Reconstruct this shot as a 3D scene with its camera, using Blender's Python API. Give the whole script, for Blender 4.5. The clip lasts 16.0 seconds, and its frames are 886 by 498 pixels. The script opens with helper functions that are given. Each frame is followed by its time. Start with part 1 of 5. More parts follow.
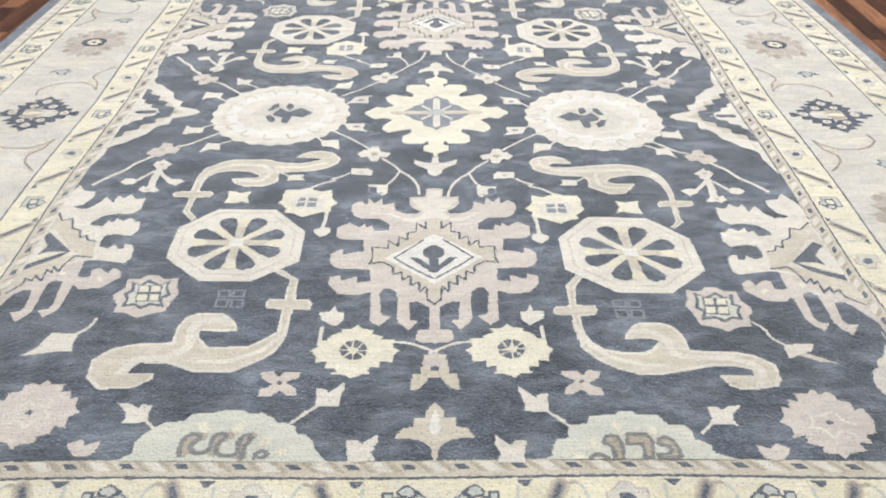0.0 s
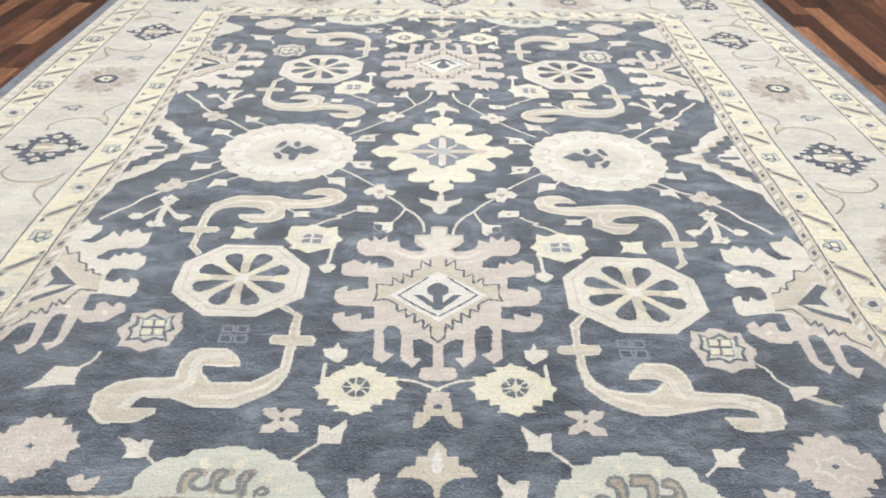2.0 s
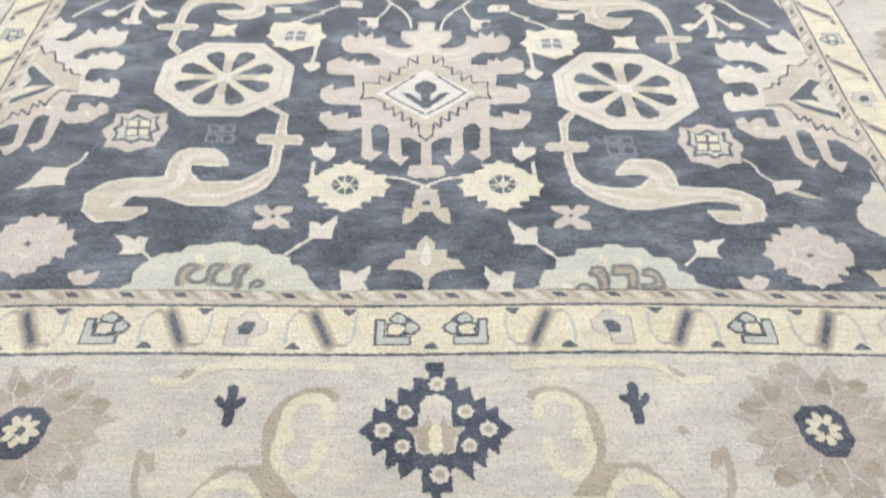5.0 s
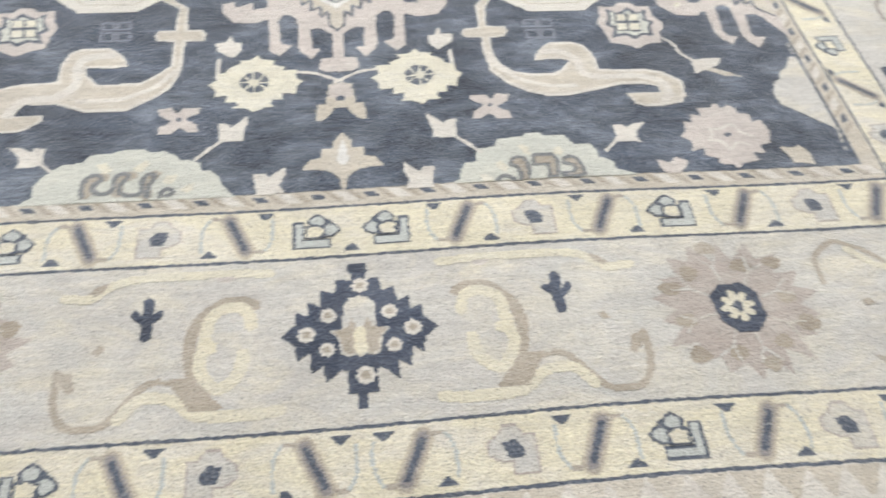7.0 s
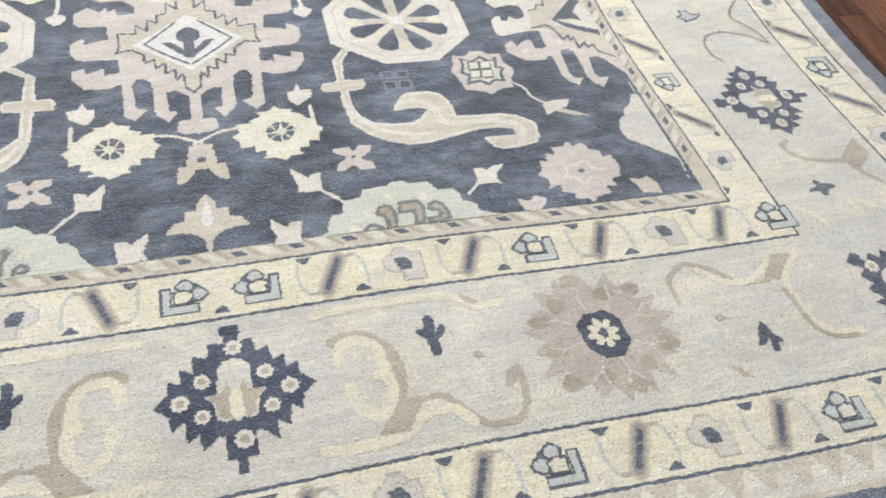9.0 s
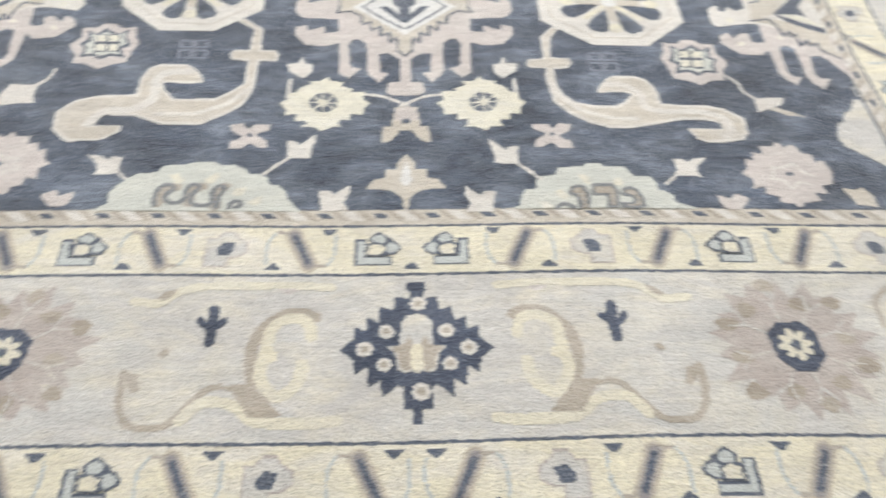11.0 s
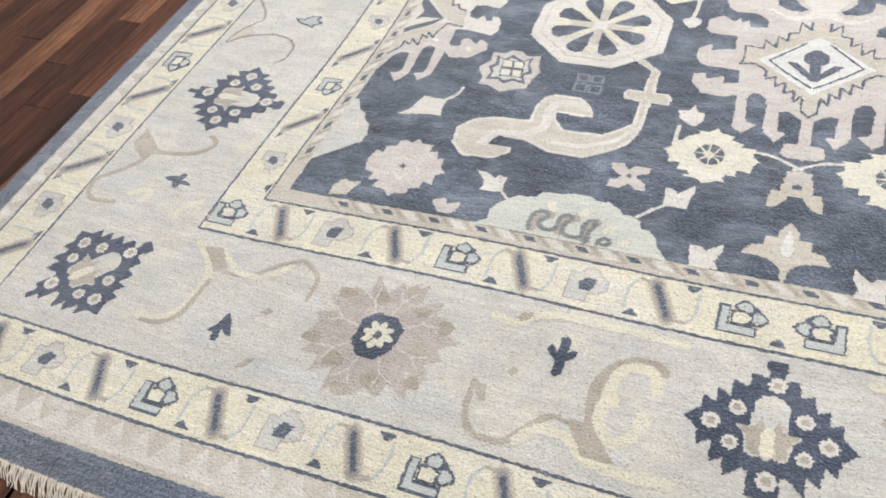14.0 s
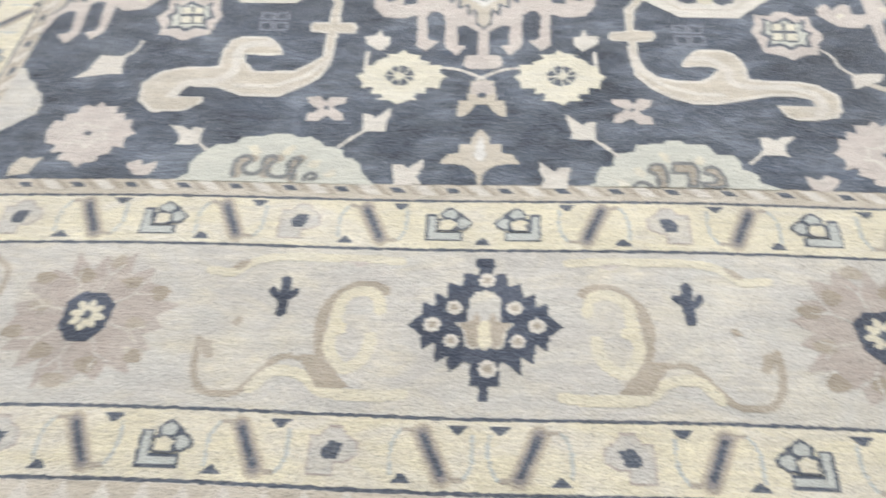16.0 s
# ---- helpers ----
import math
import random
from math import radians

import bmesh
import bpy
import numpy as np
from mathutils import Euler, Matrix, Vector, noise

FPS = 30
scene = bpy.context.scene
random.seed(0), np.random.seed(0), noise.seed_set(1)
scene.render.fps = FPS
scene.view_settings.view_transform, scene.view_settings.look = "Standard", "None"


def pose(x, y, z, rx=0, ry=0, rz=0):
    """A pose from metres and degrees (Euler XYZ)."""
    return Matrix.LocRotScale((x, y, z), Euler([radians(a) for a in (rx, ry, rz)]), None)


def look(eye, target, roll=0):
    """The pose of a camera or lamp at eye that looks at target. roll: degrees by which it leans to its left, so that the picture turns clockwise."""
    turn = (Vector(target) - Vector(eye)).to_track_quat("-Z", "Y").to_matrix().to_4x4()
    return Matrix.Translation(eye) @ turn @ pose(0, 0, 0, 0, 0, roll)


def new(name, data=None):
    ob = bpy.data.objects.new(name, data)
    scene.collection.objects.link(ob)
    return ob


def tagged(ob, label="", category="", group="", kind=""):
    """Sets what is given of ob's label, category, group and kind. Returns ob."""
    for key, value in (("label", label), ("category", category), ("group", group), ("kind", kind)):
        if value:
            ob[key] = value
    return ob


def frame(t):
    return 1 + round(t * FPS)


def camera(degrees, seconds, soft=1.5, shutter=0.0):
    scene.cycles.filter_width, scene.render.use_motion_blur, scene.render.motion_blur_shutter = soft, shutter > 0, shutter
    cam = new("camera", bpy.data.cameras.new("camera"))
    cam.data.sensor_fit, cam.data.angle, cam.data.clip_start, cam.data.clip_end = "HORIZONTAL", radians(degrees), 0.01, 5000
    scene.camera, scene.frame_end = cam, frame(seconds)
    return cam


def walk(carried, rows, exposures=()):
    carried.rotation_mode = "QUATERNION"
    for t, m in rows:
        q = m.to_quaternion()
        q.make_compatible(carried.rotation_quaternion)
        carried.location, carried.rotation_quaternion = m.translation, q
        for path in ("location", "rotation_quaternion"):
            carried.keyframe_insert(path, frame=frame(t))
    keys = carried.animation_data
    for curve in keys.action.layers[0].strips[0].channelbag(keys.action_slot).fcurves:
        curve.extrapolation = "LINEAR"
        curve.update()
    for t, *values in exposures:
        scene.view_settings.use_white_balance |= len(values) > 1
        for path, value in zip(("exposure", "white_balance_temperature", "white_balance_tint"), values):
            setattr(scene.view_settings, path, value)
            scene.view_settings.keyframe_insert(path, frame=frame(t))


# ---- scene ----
cam = camera(56.8, 16.0, soft=1.85, shutter=0.65)
PATH = [
    (0, (-0.017, -0.877, 1.258), (0.004, 0.762, 0.112), 0.5),
    (0.5, (-0.016, -0.877, 1.262), (0.005, 0.783, 0.147), 0.5),
    (1, (-0.016, -0.879, 1.265), (0.002, 0.801, 0.18), 0.6),
    (1.5, (-0.016, -0.883, 1.265), (-0.006, 0.812, 0.202), 0.7),
    (2, (-0.019, -0.883, 1.26), (-0.008, 0.808, 0.192), 1.0),
    (2.5, (-0.018, -0.886, 1.26), (-0.01, 0.775, 0.146), 1.2),
    (3, (-0.018, -0.888, 1.253), (-0.011, 0.742, 0.095), 1.0),
    (3.5, (-0.017, -0.898, 1.255), (-0.002, 0.702, 0.054), 1.0),
    (4, (-0.014, -0.908, 1.253), (0.014, 0.645, -0.006), 1.1),
    (6.5, (0.0, -0.872, 1.227), (0.054, 0.322, -0.377), 0.9),
    (7, (0.027, -0.865, 1.232), (0.206, 0.315, -0.373), 3.6),
    (7.5, (0.043, -0.861, 1.244), (0.377, 0.324, -0.333), 6.6),
    (8, (0.058, -0.863, 1.26), (0.527, 0.335, -0.271), 8.6),
    (10.5, (0.022, -0.892, 1.243), (0.314, 0.361, -0.288), 6.3),
    (11, (-0.012, -0.89, 1.241), (0.073, 0.355, -0.322), 2.8),
    (11.5, (-0.042, -0.878, 1.248), (-0.148, 0.356, -0.322), -0.4),
    (12, (-0.067, -0.873, 1.253), (-0.354, 0.357, -0.297), -3.8),
    (12.5, (-0.082, -0.882, 1.263), (-0.53, 0.329, -0.264), -7.0),
    (13, (-0.092, -0.882, 1.264), (-0.676, 0.305, -0.236), -9.2),
    (13.5, (-0.093, -0.882, 1.268), (-0.762, 0.285, -0.212), -10.7),
    (14, (-0.096, -0.879, 1.269), (-0.769, 0.281, -0.215), -11.5),
    (14.5, (-0.093, -0.88, 1.258), (-0.699, 0.287, -0.249), -11.1),
    (15, (-0.074, -0.881, 1.251), (-0.547, 0.304, -0.289), -9.9),
    (15.5, (-0.041, -0.884, 1.247), (-0.338, 0.313, -0.327), -7.1),
    (16, (0.009, -0.878, 1.236), (-0.105, 0.312, -0.367), -3.1),
]
LIGHT = ((0, 0.01, 6540, 8.5), (1.5, 0.0, 6580, 8.5), (3.5, -0.03, 6680, 7.5), (4.2, 0, 6660, 7.8), (6.5, 0.02, 6480, 9.3), (10.5, 0.03, 6440, 9.5), (14.0, 0.05, 6400, 10.6), (16.0, 0.04, 6470, 9.5))
walk(cam, [(t, look(eye, target, roll)) for t, eye, target, roll in PATH], LIGHT)

# ---- world and light ----
world = bpy.data.worlds.new("world")
scene.world = world
world.use_nodes = True
world.node_tree.nodes["Background"].inputs[0].default_value = (0.8, 0.88, 1.0, 1)
world.node_tree.nodes["Background"].inputs[1].default_value = 0.3


def fill_lamp(x, y, sx, sy, watts, colour=(0.97, 0.985, 1.02)):
    d = bpy.data.lights.new("overhead_fill", "AREA")
    d.shape, d.size, d.size_y, d.energy, d.color = "RECTANGLE", sx, sy, watts, colour
    ob = new("overhead_fill_lamp", d)
    ob.matrix_basis = pose(x, y, 2.86)
    return ob


# unseen overhead lamps, added; watts set spot by spot for the rug's brightness
for lx, row in ((-2.0, (18, 37, 35)), (0.0, (16, 38, 37)), (2.0, (9, 43, 48))):
    for ly, watts in zip((-1.2, 1.4, 4.0), row):
        fill_lamp(lx, ly, 0.6, 1.2, watts)


# ---- materials ----
def nodes_of(name):
    m = bpy.data.materials.new(name)
    m.use_nodes = True
    t = m.node_tree
    return m, t, t.nodes["Principled BSDF"]


def add(t, kind, **values):
    n = t.nodes.new(kind)
    for k, v in values.items():
        n.inputs[k.replace("_", " ")].default_value = v
    return n


def wool(name, rgb, fleck=(0.5, 0.5, 0.5), flecks=0.10, abrash_sheen=0.16, tint=None, tinted=0.5, shag=0.14, cool=None):
    """Hand-knotted cut pile: rows of tufts, flecks of other yarn, cloudy bands of abrash and nap sheen painted into the
    colour.
    """
    m, t, b = nodes_of(name)
    L = t.links.new
    pos = t.nodes.new("ShaderNodeTexCoord")
    # cloudy bands drawn out along the weft: abrash, and nap sheen painted in
    mp = t.nodes.new("ShaderNodeMapping")
    mp.inputs["Scale"].default_value = (1.0, 1.9, 1.0)
    L(pos.outputs["Object"], mp.inputs[0])
    cloud = add(t, "ShaderNodeTexNoise", Scale=3.2, Detail=5.0, Roughness=0.62)
    L(mp.outputs[0], cloud.inputs["Vector"])
    ms = t.nodes.new("ShaderNodeMapping")
    ms.inputs["Scale"].default_value = (1.0, 2.3, 1.0)
    L(pos.outputs["Object"], ms.inputs[0])
    mid = add(t, "ShaderNodeTexNoise", Scale=13.0, Detail=6.0, Roughness=0.7)
    L(ms.outputs[0], mid.inputs["Vector"])
    tuft = add(t, "ShaderNodeTexNoise", Scale=190.0, Detail=2.0, Roughness=0.6)
    L(mp.outputs[0], tuft.inputs["Vector"])
    knots = add(t, "ShaderNodeTexVoronoi", Scale=230.0)
    L(pos.outputs["Object"], knots.inputs["Vector"])
    a = add(t, "ShaderNodeMapRange", From_Min=0.3, From_Max=0.7, To_Min=1 - abrash_sheen, To_Max=1 + abrash_sheen)
    L(cloud.outputs["Fac"], a.inputs["Value"])
    c = add(t, "ShaderNodeMapRange", From_Min=0.3, From_Max=0.7, To_Min=1 - 0.8 * abrash_sheen, To_Max=1 + 0.8 * abrash_sheen)
    L(mid.outputs["Fac"], c.inputs["Value"])
    d = add(t, "ShaderNodeMapRange", From_Min=0.28, From_Max=0.72, To_Min=1 - shag, To_Max=1 + shag)
    L(tuft.outputs["Fac"], d.inputs["Value"])
    p1 = t.nodes.new("ShaderNodeMath")
    p1.operation = "MULTIPLY"
    L(a.outputs[0], p1.inputs[0])
    L(c.outputs[0], p1.inputs[1])
    p2 = t.nodes.new("ShaderNodeMath")
    p2.operation = "MULTIPLY"
    L(p1.outputs[0], p2.inputs[0])
    L(d.outputs[0], p2.inputs[1])
    # rows of the weft showing through
    mr = t.nodes.new("ShaderNodeMapping")
    mr.inputs["Scale"].default_value = (0.07, 1.0, 1.0)
    L(pos.outputs["Object"], mr.inputs[0])
    weft = add(t, "ShaderNodeTexNoise", Scale=210.0, Detail=2.0, Roughness=0.6)
    L(mr.outputs[0], weft.inputs["Vector"])
    wr = add(t, "ShaderNodeMapRange", From_Min=0.3, From_Max=0.7, To_Min=1 - 0.55 * shag, To_Max=1 + 0.55 * shag)
    L(weft.outputs["Fac"], wr.inputs["Value"])
    p0 = t.nodes.new("ShaderNodeMath")
    p0.operation = "MULTIPLY"
    L(p2.outputs[0], p0.inputs[0])
    L(wr.outputs[0], p0.inputs[1])
    # shade in the small pits between the tufts, painted as dark dots in rows
    mq = t.nodes.new("ShaderNodeMapping")
    mq.inputs["Scale"].default_value = (1.0, 1.9, 1.0)
    L(pos.outputs["Object"], mq.inputs[0])
    pit_shade = add(t, "ShaderNodeTexVoronoi", Scale=105.0)
    L(mq.outputs[0], pit_shade.inputs["Vector"])
    deep = add(t, "ShaderNodeMapRange", From_Min=0.14, From_Max=0.30, To_Min=1.0, To_Max=0.0)
    L(pit_shade.outputs["Distance"], deep.inputs["Value"])
    some = add(t, "ShaderNodeMapRange", From_Min=0.58, From_Max=0.66, To_Min=0.0, To_Max=0.50)
    L(pit_shade.outputs["Color"], some.inputs["Value"])
    pp = t.nodes.new("ShaderNodeMath")
    pp.operation = "MULTIPLY"
    L(deep.outputs[0], pp.inputs[0])
    L(some.outputs[0], pp.inputs[1])
    inv = t.nodes.new("ShaderNodeMath")
    inv.operation = "SUBTRACT"
    inv.inputs[0].default_value = 1.0
    L(pp.outputs[0], inv.inputs[1])
    p3 = t.nodes.new("ShaderNodeMath")
    p3.operation = "MULTIPLY"
    L(p0.outputs[0], p3.inputs[0])
    L(inv.outputs[0], p3.inputs[1])
    mix = t.nodes.new("ShaderNodeMix")
    mix.data_type = "RGBA"
    mix.inputs[6].default_value, mix.inputs[7].default_value = (*rgb, 1), (*fleck, 1)
    if tint:  # patches where another dye lot or wear shows
        patch = add(t, "ShaderNodeTexNoise", Scale=7.0, Detail=6.0, Roughness=0.7, Distortion=0.8)
        L(mp.outputs[0], patch.inputs["Vector"])
        pr = add(t, "ShaderNodeMapRange", From_Min=0.44, From_Max=0.68, To_Min=0.0, To_Max=tinted)
        L(patch.outputs["Fac"], pr.inputs["Value"])
        dye = t.nodes.new("ShaderNodeMix")
        dye.data_type = "RGBA"
        dye.inputs[6].default_value, dye.inputs[7].default_value = (*rgb, 1), (*tint, 1)
        L(pr.outputs[0], dye.inputs[0])
        last = dye
        if cool:
            spot = add(t, "ShaderNodeTexNoise", Scale=4.1, Detail=5.0, Roughness=0.66, Distortion=1.1)
            L(ms.outputs[0], spot.inputs["Vector"])
            sr = add(t, "ShaderNodeMapRange", From_Min=0.47, From_Max=0.66, To_Min=0.0, To_Max=0.85)
            L(spot.outputs["Fac"], sr.inputs["Value"])
            last = t.nodes.new("ShaderNodeMix")
            last.data_type = "RGBA"
            last.inputs[7].default_value = (*cool, 1)
            L(sr.outputs[0], last.inputs[0])
            L(dye.outputs[2], last.inputs[6])
        L(last.outputs[2], mix.inputs[6])
    f = add(t, "ShaderNodeMapRange", From_Min=0.62, From_Max=0.95, To_Min=0.0, To_Max=min(0.9, flecks * 5))
    L(knots.outputs["Color"], f.inputs["Value"])
    L(f.outputs[0], mix.inputs[0])
    shade = t.nodes.new("ShaderNodeVectorMath")
    shade.operation = "SCALE"
    L(mix.outputs[2], shade.inputs[0])
    L(p3.outputs[0], shade.inputs["Scale"])
    L(shade.outputs[0], b.inputs["Base Color"])
    b.inputs["Roughness"].default_value = 0.92
    b.inputs["Specular IOR Level"].default_value = 0.15
    b.inputs["Sheen Weight"].default_value = 0.38
    b.inputs["Sheen Roughness"].default_value = 0.5
    h = t.nodes.new("ShaderNodeMath")
    h.operation = "ADD"
    L(knots.outputs["Distance"], h.inputs[0])
    L(tuft.outputs["Fac"], h.inputs[1])
    bump = add(t, "ShaderNodeBump", Strength=0.8, Distance=0.004)
    L(h.outputs[0], bump.inputs["Height"])
    wavy = add(t, "ShaderNodeTexNoise", Scale=2.2, Detail=2.0)
    mw = t.nodes.new("ShaderNodeMapping")
    mw.inputs["Scale"].default_value = (1.9, 0.45, 1.0)
    mw.inputs["Rotation"].default_value = (0, 0, 0.12)
    L(pos.outputs["Object"], mw.inputs[0])
    L(mw.outputs[0], wavy.inputs["Vector"])
    bump2 = add(t, "ShaderNodeBump", Strength=0.8, Distance=0.03)
    L(wavy.outputs["Fac"], bump2.inputs["Height"])
    L(bump2.outputs[0], bump.inputs["Normal"])
    L(bump.outputs[0], b.inputs["Normal"])
    return m


BLUE = wool("slate_blue_wool", (0.060, 0.0750, 0.1005), (0.165, 0.182, 0.212), 0.16, 0.46, (0.192, 0.220, 0.256), 0.9, 0.42)
EDGE = wool("blue_edge_wool", (0.140, 0.163, 0.205), (0.045, 0.055, 0.075), 0.20, 0.25, (0.24, 0.25, 0.265), 0.7, 0.5)
NAVY = wool("navy_wool", (0.054, 0.067, 0.097), (0.15, 0.165, 0.195), 0.12, 0.22, (0.115, 0.132, 0.170), 0.8, 0.26)
LINE = wool("grey_blue_line_wool", (0.098, 0.115, 0.145), (0.25, 0.26, 0.27), 0.18, 0.2)
KEY = wool("grey_key_wool", (0.215, 0.225, 0.225), (0.33, 0.32, 0.29), 0.18, 0.2)
CREAM = wool("grey_cream_wool", (0.590, 0.567, 0.515), (0.44, 0.40, 0.35), 0.08, 0.10, (0.70, 0.65, 0.52), 0.9, 0.16, (0.590, 0.578, 0.53))
PALE = wool("ivory_wool", (0.70, 0.665, 0.59), (0.54, 0.49, 0.42), 0.09, 0.09, (0.62, 0.565, 0.495), 0.65)
WHITE = wool("white_wool", (0.725, 0.71, 0.665), (0.62, 0.59, 0.53), 0.08, 0.07, (0.70, 0.67, 0.60), 0.6)
YELLOW = wool("pale_yellow_wool", (0.745, 0.690, 0.515), (0.55, 0.48, 0.36), 0.10, 0.09, (0.745, 0.70, 0.575), 0.8, 0.16, (0.690, 0.655, 0.575))
BUTTER = wool("butter_wool", (0.735, 0.695, 0.555), (0.56, 0.50, 0.39), 0.10, 0.09, (0.74, 0.715, 0.63), 0.7)
MIST = wool("mist_wool", (0.53, 0.55, 0.51), (0.45, 0.45, 0.40), 0.10, 0.08)
TAN = wool("tan_wool", (0.44, 0.385, 0.305), (0.34, 0.29, 0.22), 0.10, 0.12, (0.53, 0.48, 0.40), 0.7)
DUN = wool("dun_wool", (0.385, 0.330, 0.255), (0.30, 0.25, 0.19), 0.10, 0.12, (0.46, 0.405, 0.33), 0.7)
BROWN = wool("brown_outline_wool", (0.285, 0.240, 0.205), (0.42, 0.37, 0.32), 0.16, 0.2, (0.42, 0.365, 0.31), 0.8)
SAND = wool("sand_wool", (0.57, 0.515, 0.42), (0.43, 0.38, 0.30), 0.10, 0.10, (0.64, 0.60, 0.52), 0.7)
PINK = wool("dusty_rose_wool", (0.575, 0.515, 0.465), (0.46, 0.40, 0.36), 0.10, 0.10, (0.66, 0.615, 0.55), 0.75)
AQUA = wool("pale_aqua_wool", (0.60, 0.605, 0.53), (0.48, 0.48, 0.42), 0.08, 0.08, (0.67, 0.655, 0.56), 0.65)
STEEL = wool("pale_steel_wool", (0.46, 0.48, 0.47), (0.38, 0.38, 0.36), 0.08, 0.06)
HAZE = wool("light_blue_wool", (0.22, 0.24, 0.28), (0.3, 0.3, 0.3), 0.1, 0.1)
ROSE = wool("faded_rose_wool", (0.470, 0.410, 0.360), (0.38, 0.32, 0.27), 0.14, 0.12, (0.565, 0.52, 0.46), 0.85)
STRAW = wool("straw_wool", (0.72, 0.67, 0.515), (0.62, 0.57, 0.45), 0.10, 0.08, (0.66, 0.63, 0.535), 0.65)
FAWN = wool("fawn_wool", (0.565, 0.51, 0.415), (0.45, 0.40, 0.32), 0.10, 0.10, (0.67, 0.625, 0.54), 0.85)
SLASH1 = wool("slash_inner_wool", (0.30, 0.28, 0.27), (0.4, 0.36, 0.3), 0.12, 0.08)
SLASH2 = wool("slash_middle_wool", (0.45, 0.40, 0.33), (0.4, 0.36, 0.3), 0.12, 0.08)
SLASH3 = wool("slash_outer_wool", (0.58, 0.52, 0.40), (0.5, 0.45, 0.36), 0.12, 0.08)


def plain(name, rgb, rough=0.9, scale=6.0, amount=0.06):
    m, t, b = nodes_of(name)
    pos = t.nodes.new("ShaderNodeTexCoord")
    n = add(t, "ShaderNodeTexNoise", Scale=scale, Detail=4.0)
    t.links.new(pos.outputs["Object"], n.inputs["Vector"])
    r = add(t, "ShaderNodeMapRange", From_Min=0.3, From_Max=0.7, To_Min=1 - amount, To_Max=1 + amount)
    t.links.new(n.outputs["Fac"], r.inputs["Value"])
    v = t.nodes.new("ShaderNodeVectorMath")
    v.operation = "SCALE"
    v.inputs[0].default_value = rgb
    t.links.new(r.outputs[0], v.inputs["Scale"])
    t.links.new(v.outputs[0], b.inputs["Base Color"])
    b.inputs["Roughness"].default_value = rough
    bump = add(t, "ShaderNodeBump", Strength=0.2, Distance=0.002)
    t.links.new(n.outputs["Fac"], bump.inputs["Height"])
    t.links.new(bump.outputs[0], b.inputs["Normal"])
    return m


def wood(name):
    """Reddish-brown strip flooring; each strip has its own tone, grain runs along the strip."""
    m, t, b = nodes_of(name)
    L = t.links.new
    pos = t.nodes.new("ShaderNodeTexCoord")
    info = t.nodes.new("ShaderNodeObjectInfo")
    geo = t.nodes.new("ShaderNodeNewGeometry")
    rnd = t.nodes.new("ShaderNodeMath")
    rnd.operation = "ADD"
    L(info.outputs["Random"], rnd.inputs[0])
    L(geo.outputs["Random Per Island"], rnd.inputs[1])
    fr = t.nodes.new("ShaderNodeMath")
    fr.operation = "FRACT"
    L(rnd.outputs[0], fr.inputs[0])
    off = t.nodes.new("ShaderNodeVectorMath")
    off.operation = "MULTIPLY_ADD"
    off.inputs[1].default_value = (1, 1, 1)
    comb = t.nodes.new("ShaderNodeCombineXYZ")
    mul = t.nodes.new("ShaderNodeMath")
    mul.operation = "MULTIPLY"
    mul.inputs[1].default_value = 37.0
    L(fr.outputs[0], mul.inputs[0])
    L(mul.outputs[0], comb.inputs[1])
    L(mul.outputs[0], comb.inputs[2])
    L(pos.outputs["Object"], off.inputs[0])
    L(comb.outputs[0], off.inputs[2])
    mp = t.nodes.new("ShaderNodeMapping")
    mp.inputs["Scale"].default_value = (1.0, 0.075, 1.0)
    L(off.outputs[0], mp.inputs[0])
    grain = add(t, "ShaderNodeTexNoise", Scale=85.0, Detail=8.0, Roughness=0.72, Distortion=1.2)
    L(mp.outputs[0], grain.inputs["Vector"])
    fig = add(t, "ShaderNodeTexNoise", Scale=11.0, Detail=3.0, Roughness=0.5, Distortion=1.6)
    L(mp.outputs[0], fig.inputs["Vector"])
    tone = t.nodes.new("ShaderNodeValToRGB")
    e = tone.color_ramp.elements
    e[0].position, e[0].color = 0.0, (0.030, 0.012, 0.007, 1)
    e[1].position, e[1].color = 1.0, (0.215, 0.098, 0.052, 1)
    for p, col in ((0.3, (0.052, 0.020, 0.011, 1)), (0.55, (0.082, 0.032, 0.017, 1)), (0.78, (0.120, 0.050, 0.026, 1)), (0.90, (0.142, 0.064, 0.033, 1))):
        k = e.new(p)
        k.color = col
    L(fr.outputs[0], tone.inputs[0])
    r = add(t, "ShaderNodeMapRange", From_Min=0.3, From_Max=0.7, To_Min=0.3, To_Max=1.95)
    L(grain.outputs["Fac"], r.inputs["Value"])
    r2 = add(t, "ShaderNodeMapRange", From_Min=0.3, From_Max=0.7, To_Min=0.6, To_Max=1.5)
    L(fig.outputs["Fac"], r2.inputs["Value"])
    pm = t.nodes.new("ShaderNodeMath")
    pm.operation = "MULTIPLY"
    L(r.outputs[0], pm.inputs[0])
    L(r2.outputs[0], pm.inputs[1])
    v = t.nodes.new("ShaderNodeVectorMath")
    v.operation = "SCALE"
    L(tone.outputs[0], v.inputs[0])
    L(pm.outputs[0], v.inputs["Scale"])
    L(v.outputs[0], b.inputs["Base Color"])
    b.inputs["Roughness"].default_value = 0.6
    b.inputs["Specular IOR Level"].default_value = 0.2
    bump = add(t, "ShaderNodeBump", Strength=0.15, Distance=0.001)
    L(grain.outputs["Fac"], bump.inputs["Height"])
    L(bump.outputs[0], b.inputs["Normal"])
    return m


WOOD = wood("strip_floor_wood")
GAP = plain("floor_joint", (0.02, 0.012, 0.009), 0.8)
PLASTER = plain("wall_plaster", (0.72, 0.71, 0.69))
